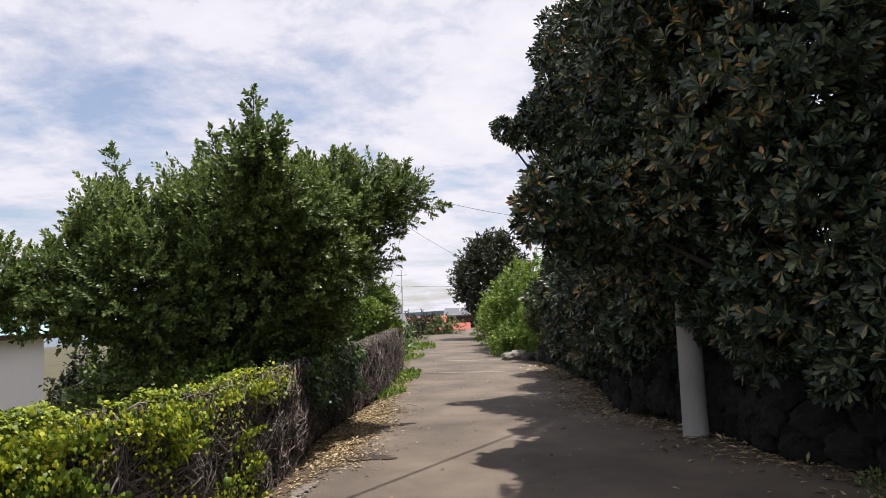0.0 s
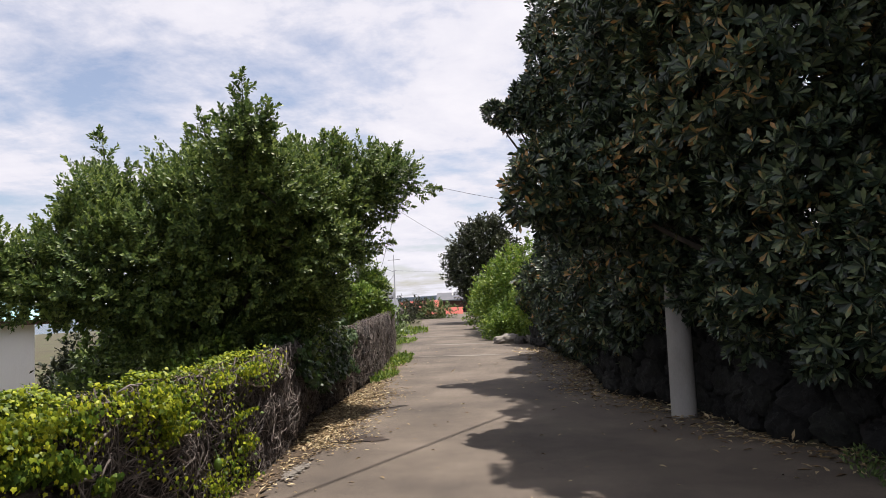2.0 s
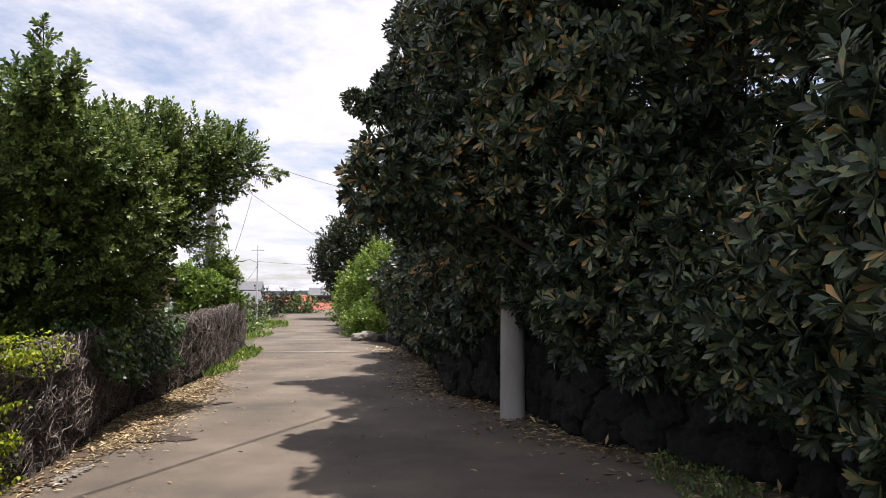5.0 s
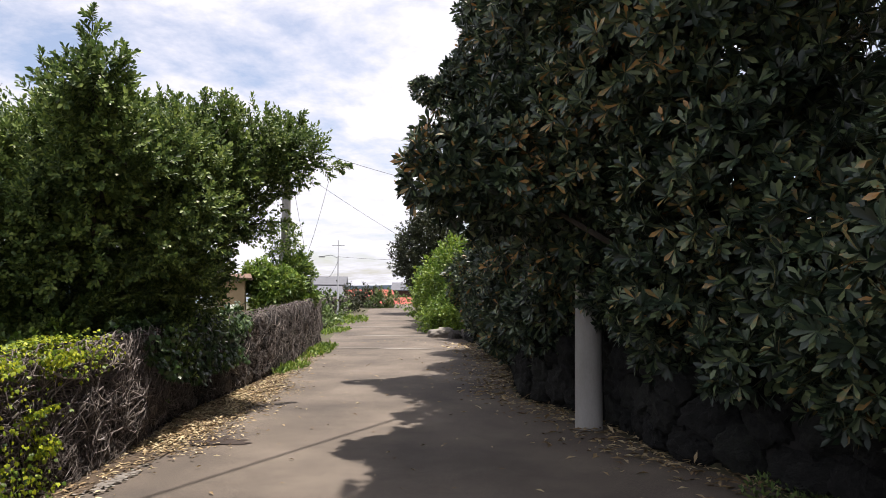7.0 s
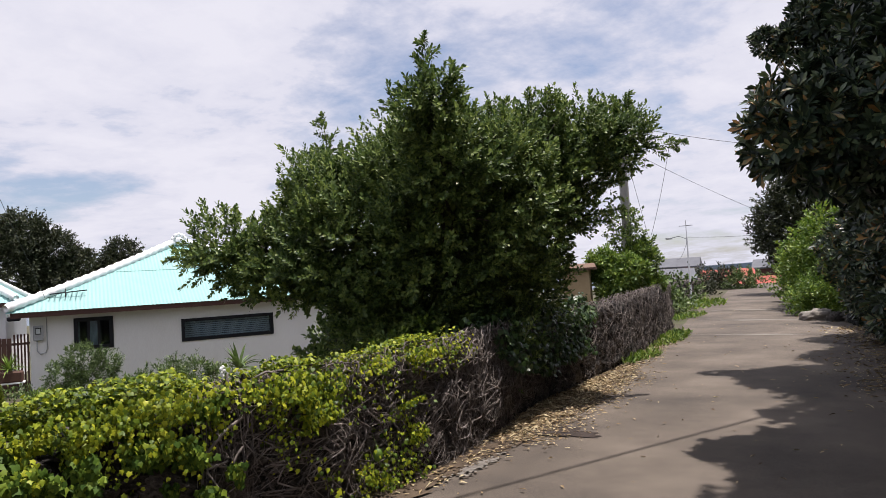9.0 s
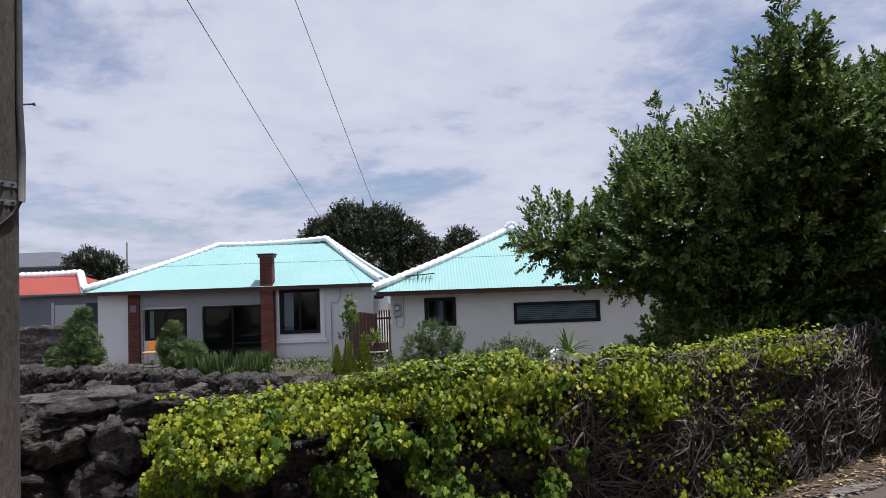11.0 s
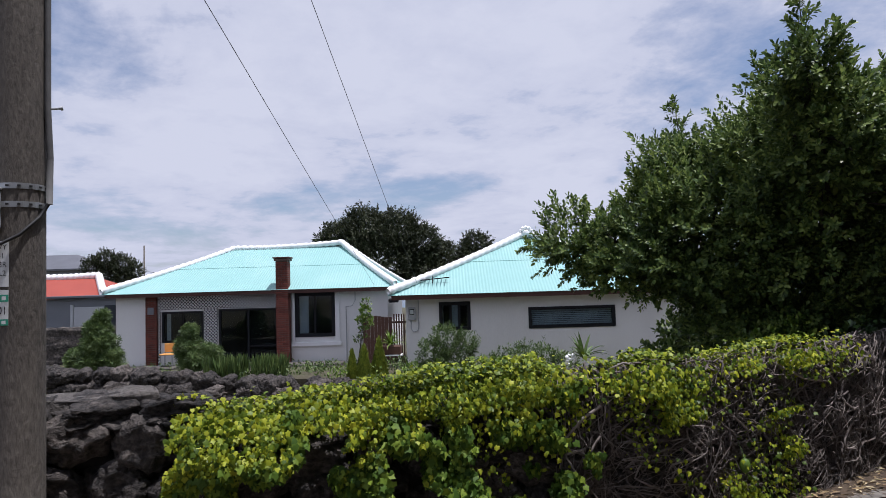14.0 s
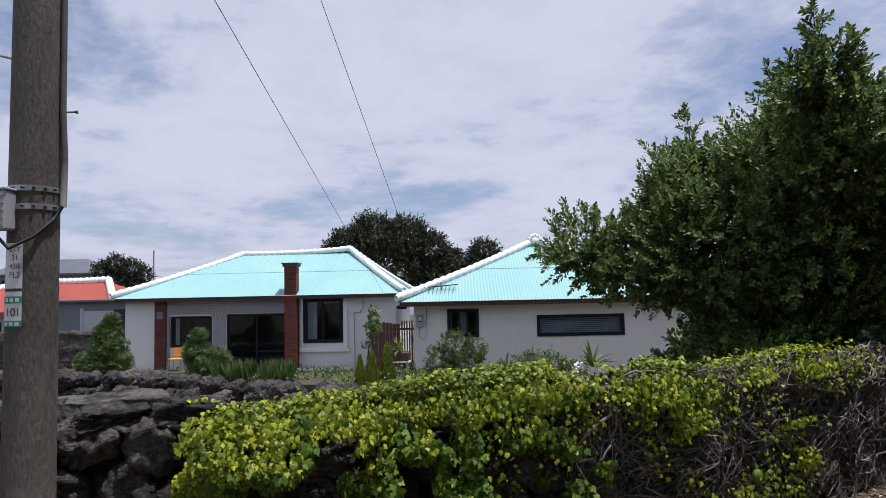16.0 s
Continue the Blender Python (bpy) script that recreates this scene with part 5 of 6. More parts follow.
hbox("window_surround", main, -2.90, -2.805, F1 - 0.05, F1 - 0.003, 0.0, 1.61, TRIM_WHITE, 0.01)
hbox("window_surround", main, -1.505, -1.36, F1 - 0.05, F1 - 0.003, 0.0, 1.61, TRIM_WHITE, 0.01)
hbox("window_head", main, -2.92, -1.3, F1 - 0.07, F1 - 0.003, 1.615, 1.66, TRIM_WHITE, 0.01)
hbox("window_sill", main, -2.92, -1.3, F1 - 0.09, F1 - 0.003, -0.13, -0.003, TRIM_WHITE, 0.01)
for q in ((-7.22, -3.36, 1.16, 1.62), (-5.73, -5.30, GROUND + 0.02, 1.155), (-7.22, -7.14, GROUND + 0.02, 1.155)):
    lattice(main, *q, F1 - 0.045)
brick_stack(main, "brick_pillar", -7.60, -7.23, F1 - 0.12, F1 - 0.004, GROUND + 0.12, 1.62, sides=False)
brick_stack(main, "chimney", -3.33, -2.93, F1 - 0.36, F1 - 0.006, GROUND + 0.12, 2.62)
hbox("chimney_cap", main, -3.37, -2.89, F1 - 0.40, F1 + 0.06, 2.62, 2.70, JOINT, 0.01)
hbox("chimney_rim", main, -3.40, -2.86, F1 - 0.43, F1 + 0.10, 2.70, 2.745, MAROON, 0.01)
hbox("porch_step", main, -8.3, -1.2, F1 - 1.0, F1 - 0.13, GROUND - 0.2, GROUND + 0.115, SLAB, 0.02)
hbox("fascia", main, -8.75, 0.35, F1 - 0.34, F1 - 0.30, 1.58, 1.70, MAROON)
hbox("soffit", main, -8.75, 0.35, F1 - 0.30, F1 - 0.005, 1.60, 1.635, MAROON)
hbox("fascia", main, -8.82, -8.78, F1 - 0.3, 29.3, 1.60, 1.70, MAROON)
hip_roof(main, -8.9, 0.48, F1 - 0.38, 29.4, 1.70, (-5.78, 25.8, 3.2), (-1.76, 25.8, 3.32), ROOF_AQUA)
hbox("house_number", main, -7.52, -7.32, F1 - 0.135, F1 - 0.122, 1.02, 1.25, FAR_GREY, 0.01, label="small blue-grey plate")
tube_pts = [H(-1.15, F1 - 0.03, z) for z in (-0.6, 0.4, 0.9, 1.1)] + [H(-0.95, F1 - 0.03, 1.12), H(-0.85, F1 - 0.03, 1.3), H(-0.85, F1 - 0.03, 1.58)]
tagged(tube("wall_cable", tube_pts, 0.014, GREY_PAINT, None, 6), label="grey cable clipped to the house wall", category="cable")

side = house("house", 4.6, 18.5, "white rendered annex with aqua corrugated roof and narrow windows")
F2 = 18.49
OPEN = [(1.90, 2.73, 0.48, 1.23), (4.25, 6.53, 0.47, 1.03)]
holed_wall(side, 1.02, 8.2, F2, F2 + 0.2, GROUND - 0.3, 1.40, OPEN, PLASTER)
shell(side, 1.02, 8.2, F2, 24.6, GROUND - 0.3, 1.40)
window(side, *OPEN[0][:2], *OPEN[0][2:], F2, 3, {0: (0.0, 0.15), 1: (0.0, 0.9)}, bar=0.09)
window(side, *OPEN[1][:2], *OPEN[1][2:], F2, 1, blind=True, bar=0.08)
hbox("fascia", side, 0.72, 8.88, F2 - 0.36, F2 - 0.32, 1.32, 1.44, MAROON)
hbox("soffit", side, 0.72, 8.88, F2 - 0.32, F2 - 0.005, 1.34, 1.375, MAROON)
hbox("fascia", side, 0.68, 0.72, F2 - 0.32, 24.8, 1.32, 1.44, MAROON)
hip_roof(side, 0.6, 9.0, F2 - 0.4, 24.9, 1.44, (4.59, 21.5, 3.13), (4.59, 21.9, 3.13), ROOF_AQUA)
bm = bmesh.new()
for k in range(7):
    a_ = math.pi * k / 6
    bmesh.ops.create_icosphere(bm, subdivisions=1, radius=0.09, matrix=Matrix.Translation((4.59 + 0.17 * math.cos(a_), 21.32, 3.16 + 0.2 * math.sin(a_))))
bmesh.ops.create_icosphere(bm, subdivisions=2, radius=0.13, matrix=Matrix.Translation((4.59, 21.32, 3.2)))
shifted(part("ridge_ornament", bm, TRIM_WHITE, side[0], "white moulded ridge-end ornament"), side[1])
mb = empty("meter_box", TURN @ pose(1.19, F2 - 0.005, 0.78), label="grey electricity meter box fixed to the annex wall", category="meter box")
box_part("body", -0.1, 0.1, -0.09, 0, 0, 0.34, GREY_PAINT, mb, 0.015)
box_part("dial", -0.06, 0.06, -0.1, -0.09, 0.14, 0.29, BLACK, mb, 0.006)
box_part("dial_window", -0.045, 0.045, -0.106, -0.1, 0.16, 0.27, CURTAIN, mb)
tagged(tube("meter_cable", [H(1.36, F2 - 0.02, z) for z in (1.3, 1.0, 0.6)] + [H(1.33, F2 - 0.02, 0.5), H(1.22, F2 - 0.02, 0.47), H(1.16, F2 - 0.02, 0.55), H(1.16, F2 - 0.03, 0.78)], 0.012, GREY_PAINT, None, 6),
       label="grey cable looping under the meter box", category="cable")
ant = empty("antenna", TURN @ pose(1.75, F2 + 0.2, 1.62), label="old rusty television antenna on the annex eave", category="antenna")
tube("mast", [(0, 0, -0.02), (0, 0, 0.32)], 0.016, FRAME, ant, 6)
tube("boom", [(-0.35, 0, 0.2), (0.45, 0, 0.26)], 0.016, FRAME, ant, 6)
for k in range(7):
    tube("element", [(-0.3 + 0.11 * k, -0.2, 0.2 + 0.008 * k), (-0.3 + 0.11 * k, 0.2, 0.2 + 0.008 * k)], 0.011, FRAME, ant, 5)
sl = empty("spotlight", TURN @ pose(0.55, 20.5, 1.2), label="dark wall spotlight on a bracket", category="lamp")
tube("bracket", [(0.5, 0, 0.1), (0.15, 0, 0.1)], 0.015, FRAME, sl, 6)
box_part("head", -0.15, 0.15, -0.06, 0.06, 0.02, 0.14, FRAME, sl, 0.03)

# gate between the houses
gate = empty("gate", TURN @ pose(-0.45, 21.2, GROUND), label="dark brown boarded gate between two houses", category="gate")
for k in range(8):
    box_part("board", 0.11 * k, 0.11 * k + 0.104, -0.02, 0.01, 0.05, 1.52 + 0.03 * math.sin(k * 0.7), BROWN_WOOD, gate, 0.004)
for k in range(7):
    box_part("slat", 0.92 + 0.075 * k, 0.96 + 0.075 * k, -0.02, 0.01, 0.08, 1.58, BROWN_WOOD, gate, 0.003)
box_part("rail", 0.0, 1.44, 0.012, 0.045, 0.25, 0.31, BROWN_WOOD, gate)
box_part("rail", 0.0, 1.44, 0.012, 0.045, 1.3, 1.36, BROWN_WOOD, gate)


# ---- garden of the houses ----
def yard_z(u, m):
    x, y, _ = H(u, m, 0)
    return float(ground_z(np.float64(x), np.float64(y)))


bed = bmesh.new()
box(bed, -9.0, 4.5, 14.75, 17.2, GROUND - 0.2, -0.22)
bmesh.ops.subdivide_edges(bed, edges=bed.edges[:], cuts=14, use_grid_fill=True)
for vert in bed.verts:
    vert.co.z += 0.09 * noise.noise(vert.co * 1.4) - (0.3 if vert.co.x > 1.5 else 0.0)
bed_ob = part("garden_bed", bed, SOIL)
bed_ob.matrix_world = TURN
tagged(bed_ob, label="raised soil bed before the houses", category="garden bed", kind="structure")
for k in range(96):
    r = random.Random(200 + k)
    row, c = k % 3, k // 3
    u, m = -9.0 + 10.2 * c / 31 + r.uniform(-0.12, 0.12), 14.5 + r.uniform(-0.12, 0.12) + 0.08 * row
    top = float(np.interp(u, [-9, -5, -2.5, 1.2], [0.08, 0.14, -0.12, -0.35]))
    ob = loose_stone(*H(u, m, 0)[:2], r.uniform(0.34, 0.6), r.uniform(0.3, 0.5), r.uniform(0.26, 0.42), r.uniform(0, 180), BASALT, "dark basalt boulder stacked along the garden bed")
    ob.matrix_world.translation.z = GROUND + 0.12 + (top - 0.12 - GROUND - 0.12) * row / 2
    ob["group"] = "boulders edging the garden bed"


terrace = box(bmesh.new(), -9.2, 0.6, 17.25, 21.45, GROUND - 0.2, GROUND + 0.06, 0.03)
bmesh.ops.subdivide_edges(terrace, edges=terrace.edges[:], cuts=9, use_grid_fill=True)
for vert in terrace.verts:
    vert.co.z += 0.012 * noise.noise(vert.co * 2.0)
terrace_ob = part("pavement", terrace, MORTAR)
terrace_ob.matrix_world = TURN
tagged(terrace_ob, label="dark stone terrace before the porch", category="terrace", kind="structure")
rng = np.random.default_rng(350)
for u0, u1, m0, m1, n, mat in ((-2.3, 1.6, 14.7, 16.6, 2600, LEAF_MID), (-0.4, 2.6, 14.6, 15.4, 1500, LEAF_LIGHT), (-8.8, -4.0, 15.0, 16.8, 1500, LEAF_MID)):
    u, m = rng.uniform(u0, u1, n), rng.uniform(m0, m1, n)
    ok = np.array([noise.noise(Vector((a * 1.7, b_ * 1.7, 4.0))) > -0.1 for a, b_ in zip(u, m)])
    u, m, n = u[ok], m[ok], int(ok.sum())
    q = np.array([H(a, b_, 0) for a, b_ in zip(u, m)])
    q[:, 2] = np.where(u > 1.5, -0.5, -0.22) + rng.uniform(0, 0.22, n)
    growth("low_plants", mat, leaf_small(0.22, 0.1), q, np.column_stack([rng.normal(0, 0.6, (n, 2)), rng.uniform(0.4, 1.2, n)]), rng.normal(0, 1, (n, 3)) + [0, 0, 0.6], rng.uniform(0.04, 0.10, n), "low green herbs and weeds on the garden bed", "herb")


def bush(name, seed, u, m, spec, leaf, mat, density, size, count, label, cat="shrub", rough=0.45, trunk=0.03, z=None):
    """A garden plant; spec: lumps relative to its foot, in the frame of the houses."""
    zz = yard_z(u, m) if z is None else z
    x, y, _ = H(u, m, 0)
    lumps = []
    for du, dm, dz, r in spec:
        hx, hy, _ = H(u + du, m + dm, 0)
        lumps.append((hx, hy, zz + dz, r))
    return tree(name, seed, (x, y, zz), lumps, leaf, mat, density, size, count, label=label, trunk=trunk, kind_cat=cat, rough=rough, twigs=4)


bush("shrub", 301, 2.05, 15.2, [(0, 0, 0.55, 0.3), (0.28, 0, 0.85, 0.32), (-0.25, 0, 0.9, 0.3), (0.05, 0.1, 1.15, 0.32), (0.4, 0, 0.5, 0.25), (-0.3, 0, 0.5, 0.25), (0.45, 0, 1.1, 0.22)],
     leaf_small(0.13), LEAF_MID, 2600, 0.06, 0, "airy grey-green bush before the annex")
bush("shrub", 302, 3.7, 15.6, [(-0.6, 0, 0.5, 0.3), (0, 0, 0.6, 0.35), (0.5, 0, 0.62, 0.33), (0.95, 0, 0.5, 0.3)], leaf_small(0.14), LEAF_MID, 1200, 0.08, 0, "feathery green herb border by the annex")
bush("shrub", 303, -6.05, 16.2, [(0, 0, 0.35, 0.42), (0.15, 0, 0.75, 0.36), (0.1, 0, 1.1, 0.26), (0.2, 0, 1.4, 0.14), (-0.3, 0, 0.4, 0.3), (0.35, 0, 0.4, 0.3)], leaf_long(0.06), LEAF_MID, 460, 0.13, 9,
     "bushy yellow-green laurel shrub behind the wall", z=-0.25)
bush("shrub", 304, -3.35, 15.4, [(0, 0, 0.4, 0.36), (-0.2, 0, 0.7, 0.26), (0.25, 0, 0.45, 0.28), (-0.15, 0, 1.05, 0.16)], leaf_long(0.06), LEAF_MID, 520, 0.11, 9, "rounded green shrub in front of the porch", z=-0.25)
bush("shrub", 305, -0.2, 17.8, [(0.15, 0, 1.25, 0.13), (0.22, 0, 1.5, 0.17), (0.26, 0, 1.72, 0.16), (0.3, 0, 1.95, 0.14), (0.05, 0, 1.1, 0.1)], SMALL, LEAF_LIGHT, 700, 0.07, 0, "slender young tree with light green leaves")
def cypress(seed, u, m, z, w, h):
    """A tight cone of upright scale sprays."""
    rng = np.random.default_rng(seed)
    x, y, _ = H(u, m, 0)
    top = empty("cypress", pose(x, y, z), label="small golden-green conical cypress", category="conifer")
    tube("trunk", [(0, 0, -0.1), (0, 0, h * 0.8)], 0.02, BARK, top, 6, 0.004)
    n = 3800
    f = 1 - rng.uniform(0, 1, n) ** 0.5
    a = rng.uniform(0, 6.28, n)
    r = w * np.minimum(1, 0.6 + 3 * f) * (1 - f) ** 0.85 * (0.82 + 0.24 * rng.uniform(size=n) + 0.1 * np.sin(5 * a + 9 * f))
    q = np.column_stack([r * np.cos(a), r * np.sin(a), f * h])
    way = np.column_stack([0.35 * np.cos(a), 0.35 * np.sin(a), np.ones(n)]) + rng.normal(0, 0.18, (n, 3))
    v, t = scatter(leaf_small(0.2), q, way, np.column_stack([np.cos(a), np.sin(a), 0.4 * np.ones(n)]) + rng.normal(0, 0.3, (n, 3)), rng.uniform(0.04, 0.085, n))
    tri_part("foliage", v, t, LEAF_GOLD, top)
    return top


for k, (u, w, h) in enumerate(((0.10, 0.12, 0.74), (0.35, 0.17, 0.84), (0.63, 0.19, 0.96))):
    cypress(310 + k, u, 14.9 + 0.4 * (k == 2), -0.38, w, h)


def spiky(name, seed, u, m, z, n, long, wide, mat, label, droop=0.5, cat="plant"):
    """Sword leaves from one crown, bending at their tips."""
    rng = np.random.default_rng(seed)
    x, y, _ = H(u, m, 0)
    top = empty(name, pose(x, y, z), label=label, category=cat)
    for k in range(n):
        a, el = rng.uniform(0, 6.28), rng.uniform(0.25, 1.35)
        f = np.linspace(0, 1, 6)
        out = f * long * math.cos(el) + 0.0
        hgt = 0.03 + f * long * math.sin(el) - droop * long * f ** 2.2 * math.cos(el)
        w = wide * np.sqrt(np.clip(1 - f, 0, 1)) * (0.6 + 0.8 * f * (1 - f) * 2)
        c, s_ = math.cos(a), math.sin(a)
        v = []
        for o, hh, ww in zip(out, hgt, w):
            v += [(o * c - ww * s_, o * s_ + ww * c, hh + 0.4 * ww), (o * c, o * s_, hh), (o * c + ww * s_, o * s_ - ww * c, hh + 0.4 * ww)]
        fc = [q for i in range(5) for q in ((3 * i, 3 * i + 3, 3 * i + 4, 3 * i + 1), (3 * i + 1, 3 * i + 4, 3 * i + 5, 3 * i + 2))]
        raw_part("leaf", v, fc, mat, top)
    return top


spiky("yucca", 321, 0.76, 16.8, -0.16 + 0.42, 44, 0.46, 0.02, LEAF_LIGHT, "spiky yucca in a white pot stand")
pot = empty("plant_pot", TURN @ pose(0.76, 16.8, -0.16), label="brown planter on a white stand", category="pot")
box_part("planter", -0.25, 0.25, -0.14, 0.14, 0.22, 0.44, BROWN_WOOD, pot, 0.03)
for du in (-0.2, 0.2):
    for dm in (-0.1, 0.1):
        box_part("leg", du - 0.02, du + 0.02, dm - 0.02, dm + 0.02, 0, 0.22, TRIM_WHITE, pot)
box_part("rail", -0.27, 0.27, -0.15, 0.15, 0.19, 0.22, TRIM_WHITE, pot)
spiky("agapanthus", 322, 4.55, 12.8, yard_z(4.55, 12.8) + 0.95, 26, 0.6, 0.04, LEAF_MID, "strap-leaved lily plant with a white flower head", 0.55)
bm = bmesh.new()
rng = np.random.default_rng(323)
for k in range(26):
    d = unit(rng.normal(size=3) + [0, 0, 0.6]) * 0.09
    bmesh.ops.create_icosphere(bm, subdivisions=1, radius=0.026, matrix=Matrix.Translation(d))
fx, fy, _ = H(4.3, 12.7, 0)
lily = empty("lily", pose(fx, fy, yard_z(4.3, 12.7)), label="round white lily flower on a green stalk", category="flower")
bmesh.ops.translate(bm, vec=(0, 0, 0.98), verts=bm.verts[:])
part("flower_head", bm, TRIM_WHITE, lily)
tube("stalk", [(0, 0, 0), (0, 0, 0.95)], 0.012, LEAF_MID, lily, 6)
rng = np.random.default_rng(330)
for cu, half in ((-2.65, 0.4), (-1.7, 0.32)):
    n = 1300
    u, m = cu + rng.uniform(-half, half, n), 15.2 + rng.uniform(-0.3, 0.3, n)
    q = np.array([H(a, b_, 0) for a, b_ in zip(u, m)])
    q[:, 2] = -0.25 + rng.uniform(0, 0.25, n)
    growth("rosemary", LEAF_MID, leaf_small(0.06), q, np.column_stack([rng.normal(0, 0.18, (n, 2)), np.ones(n)]), rng.normal(0, 1, (n, 3)), rng.uniform(0.14, 0.38, n), "upright grey-green rosemary clump", "herb")

chair = empty("stool_chair", TURN @ pose(-6.72, F1 - 0.45, GROUND + 0.115), label="orange moulded plastic chair on the porch", category="chair")
box_part("seat", -0.22, 0.22, -0.2, 0.2, 0.36, 0.40, ORANGE, chair, 0.015)
box_part("backrest", -0.2, 0.2, 0.17, 0.21, 0.44, 0.72, ORANGE, chair, 0.015)
for du in (-0.18, 0.18):
    for dm in (-0.16, 0.16):
        box_part("leg", du - 0.012, du + 0.012, dm - 0.012, dm + 0.012, 0, 0.36, STEEL, chair)
    box_part("back_post", du - 0.012, du + 0.012, 0.18, 0.2, 0.4, 0.5, STEEL, chair)
tree("flowering_shrub", 340, (-4.1, 7.6, -0.1), [(-4.05, 7.6, 0.92, 0.2), (-3.9, 7.95, 1.0, 0.18)], SMALL, LEAF_LIGHT, 900, 0.06,
     label="light green garden shrub behind the wall", trunk=0.03, kind_cat="shrub", rough=0.5)

tree("shrub", 345, (-8.8, 11.8, -0.7), [(-8.95, 11.75, 0.3, 0.42), (-8.7, 11.9, 0.75, 0.36), (-8.9, 11.8, -0.2, 0.48), (-8.3, 11.9, 0.2, 0.45), (-8.1, 12.0, 0.6, 0.36)],
     ROUND, LEAF_FAR, 700, 0.08, label="dark green bush at the corner of the annex", trunk=0.04, kind_cat="shrub", rough=0.4)
tree("shrub", 344, (-6.5, 9.6, -0.6), [(-6.5, 9.5, 0.5, 0.45), (-6.2, 9.8, 0.9, 0.4), (-6.8, 9.5, 0.2, 0.4), (-6.0, 9.9, 0.3, 0.5)],
     ROUND, LEAF_FAR, 800, 0.075, label="dark green shrub at the foot of a leaning tree", trunk=0.04, kind_cat="shrub", rough=0.4)
tree("shrub", 341, (-5.6, 8.4, -0.6), [(-5.75, 8.3, 0.45, 0.42), (-5.35, 8.5, 0.75, 0.42), (-5.8, 8.5, 0.85, 0.35), (-5.3, 8.2, 0.2, 0.42), (-5.0, 8.7, 0.4, 0.4)],
     ROUND, LEAF_TREE, 900, 0.07, label="dark green shrub in the shade of a tree", trunk=0.04, kind_cat="shrub", rough=0.4)
rng = np.random.default_rng(342)
n = 2600
q = np.column_stack([-7.7 + rng.normal(0, 0.45, n), 13.1 + rng.normal(0, 0.4, n), rng.uniform(-0.6, 0.25, n)])
growth("meadow_grass", LEAF_DRY, leaf_small(0.014), q, np.column_stack([rng.normal(0, 0.22, (n, 2)), np.ones(n)]), rng.normal(0, 1, (n, 3)), rng.uniform(0.3, 0.75, n), "tall pale seeding grass behind the stone wall", "grass")
tree("shrub", 343, (-7.5, 12.4, -0.6), [(-7.7, 12.4, 0.35, 0.32), (-7.2, 12.5, 0.4, 0.3), (-8.0, 12.3, 0.15, 0.35), (-7.5, 12.3, 0.0, 0.35)], SMALL, LEAF_LIGHT, 700, 0.07,
     label="yellow-green herbs before tall grass", trunk=0.03, kind_cat="shrub", rough=0.4)

# ---- distance ----
def far_tree(name, seed, x, y, z, lumps, label, size=0.13, density=800, mat=None):
    return tree(name, seed, (x, y, z), [(x + a, y + b_, z + c, r) for a, b_, c, r in lumps], SMALL, mat or LEAF_FAR, density, size, label=label, trunk=0.28, rough=0.3, shrink=0.88)


def along_u(spec):
    """Lumps given along the front of the houses, as offsets in the world."""
    return [(du * 0.438 - dm * 0.899, du * 0.899 + dm * 0.438, z, r) for du, dm, z, r in spec]


tx, ty, _ = H(-1.5, 38, 0)
far_tree("camphor_tree", 401, tx, ty, -0.8, along_u([(-2.3, 0, 4.9, 1.25), (-0.9, 0.3, 5.5, 1.45), (0.9, 0, 5.3, 1.45), (2.2, 0.2, 4.6, 1.3), (0, 0, 4.0, 2.3), (-2.7, 0.3, 4.0, 1.1), (3.4, 0, 4.0, 0.85), (2.6, 0, 3.4, 1.2), (-1.6, -0.5, 3.4, 1.5)]), "large dark broad-crowned tree behind the houses")
tx, ty, _ = H(3.75, 38, 0)
far_tree("camphor_tree", 402, tx, ty, -0.8, along_u([(0, 0, 4.5, 0.8), (-0.3, 0, 3.8, 0.8), (0.3, 0, 3.6, 0.8)]), "small dark tree behind the annex roof")
tx, ty, _ = H(-24.8, 55, 0)
far_tree("pine_tree", 403, tx, ty, -1.0, along_u([(-1.6, 0, 5.1, 0.8), (-0.5, 0, 5.5, 0.9), (0.7, 0, 5.1, 0.9), (1.7, 0, 4.7, 0.7), (-0.4, 0, 4.5, 0.8), (0.9, 0, 4.2, 0.7)]), "dark flat-crowned pine in the distance", 0.12, 700)


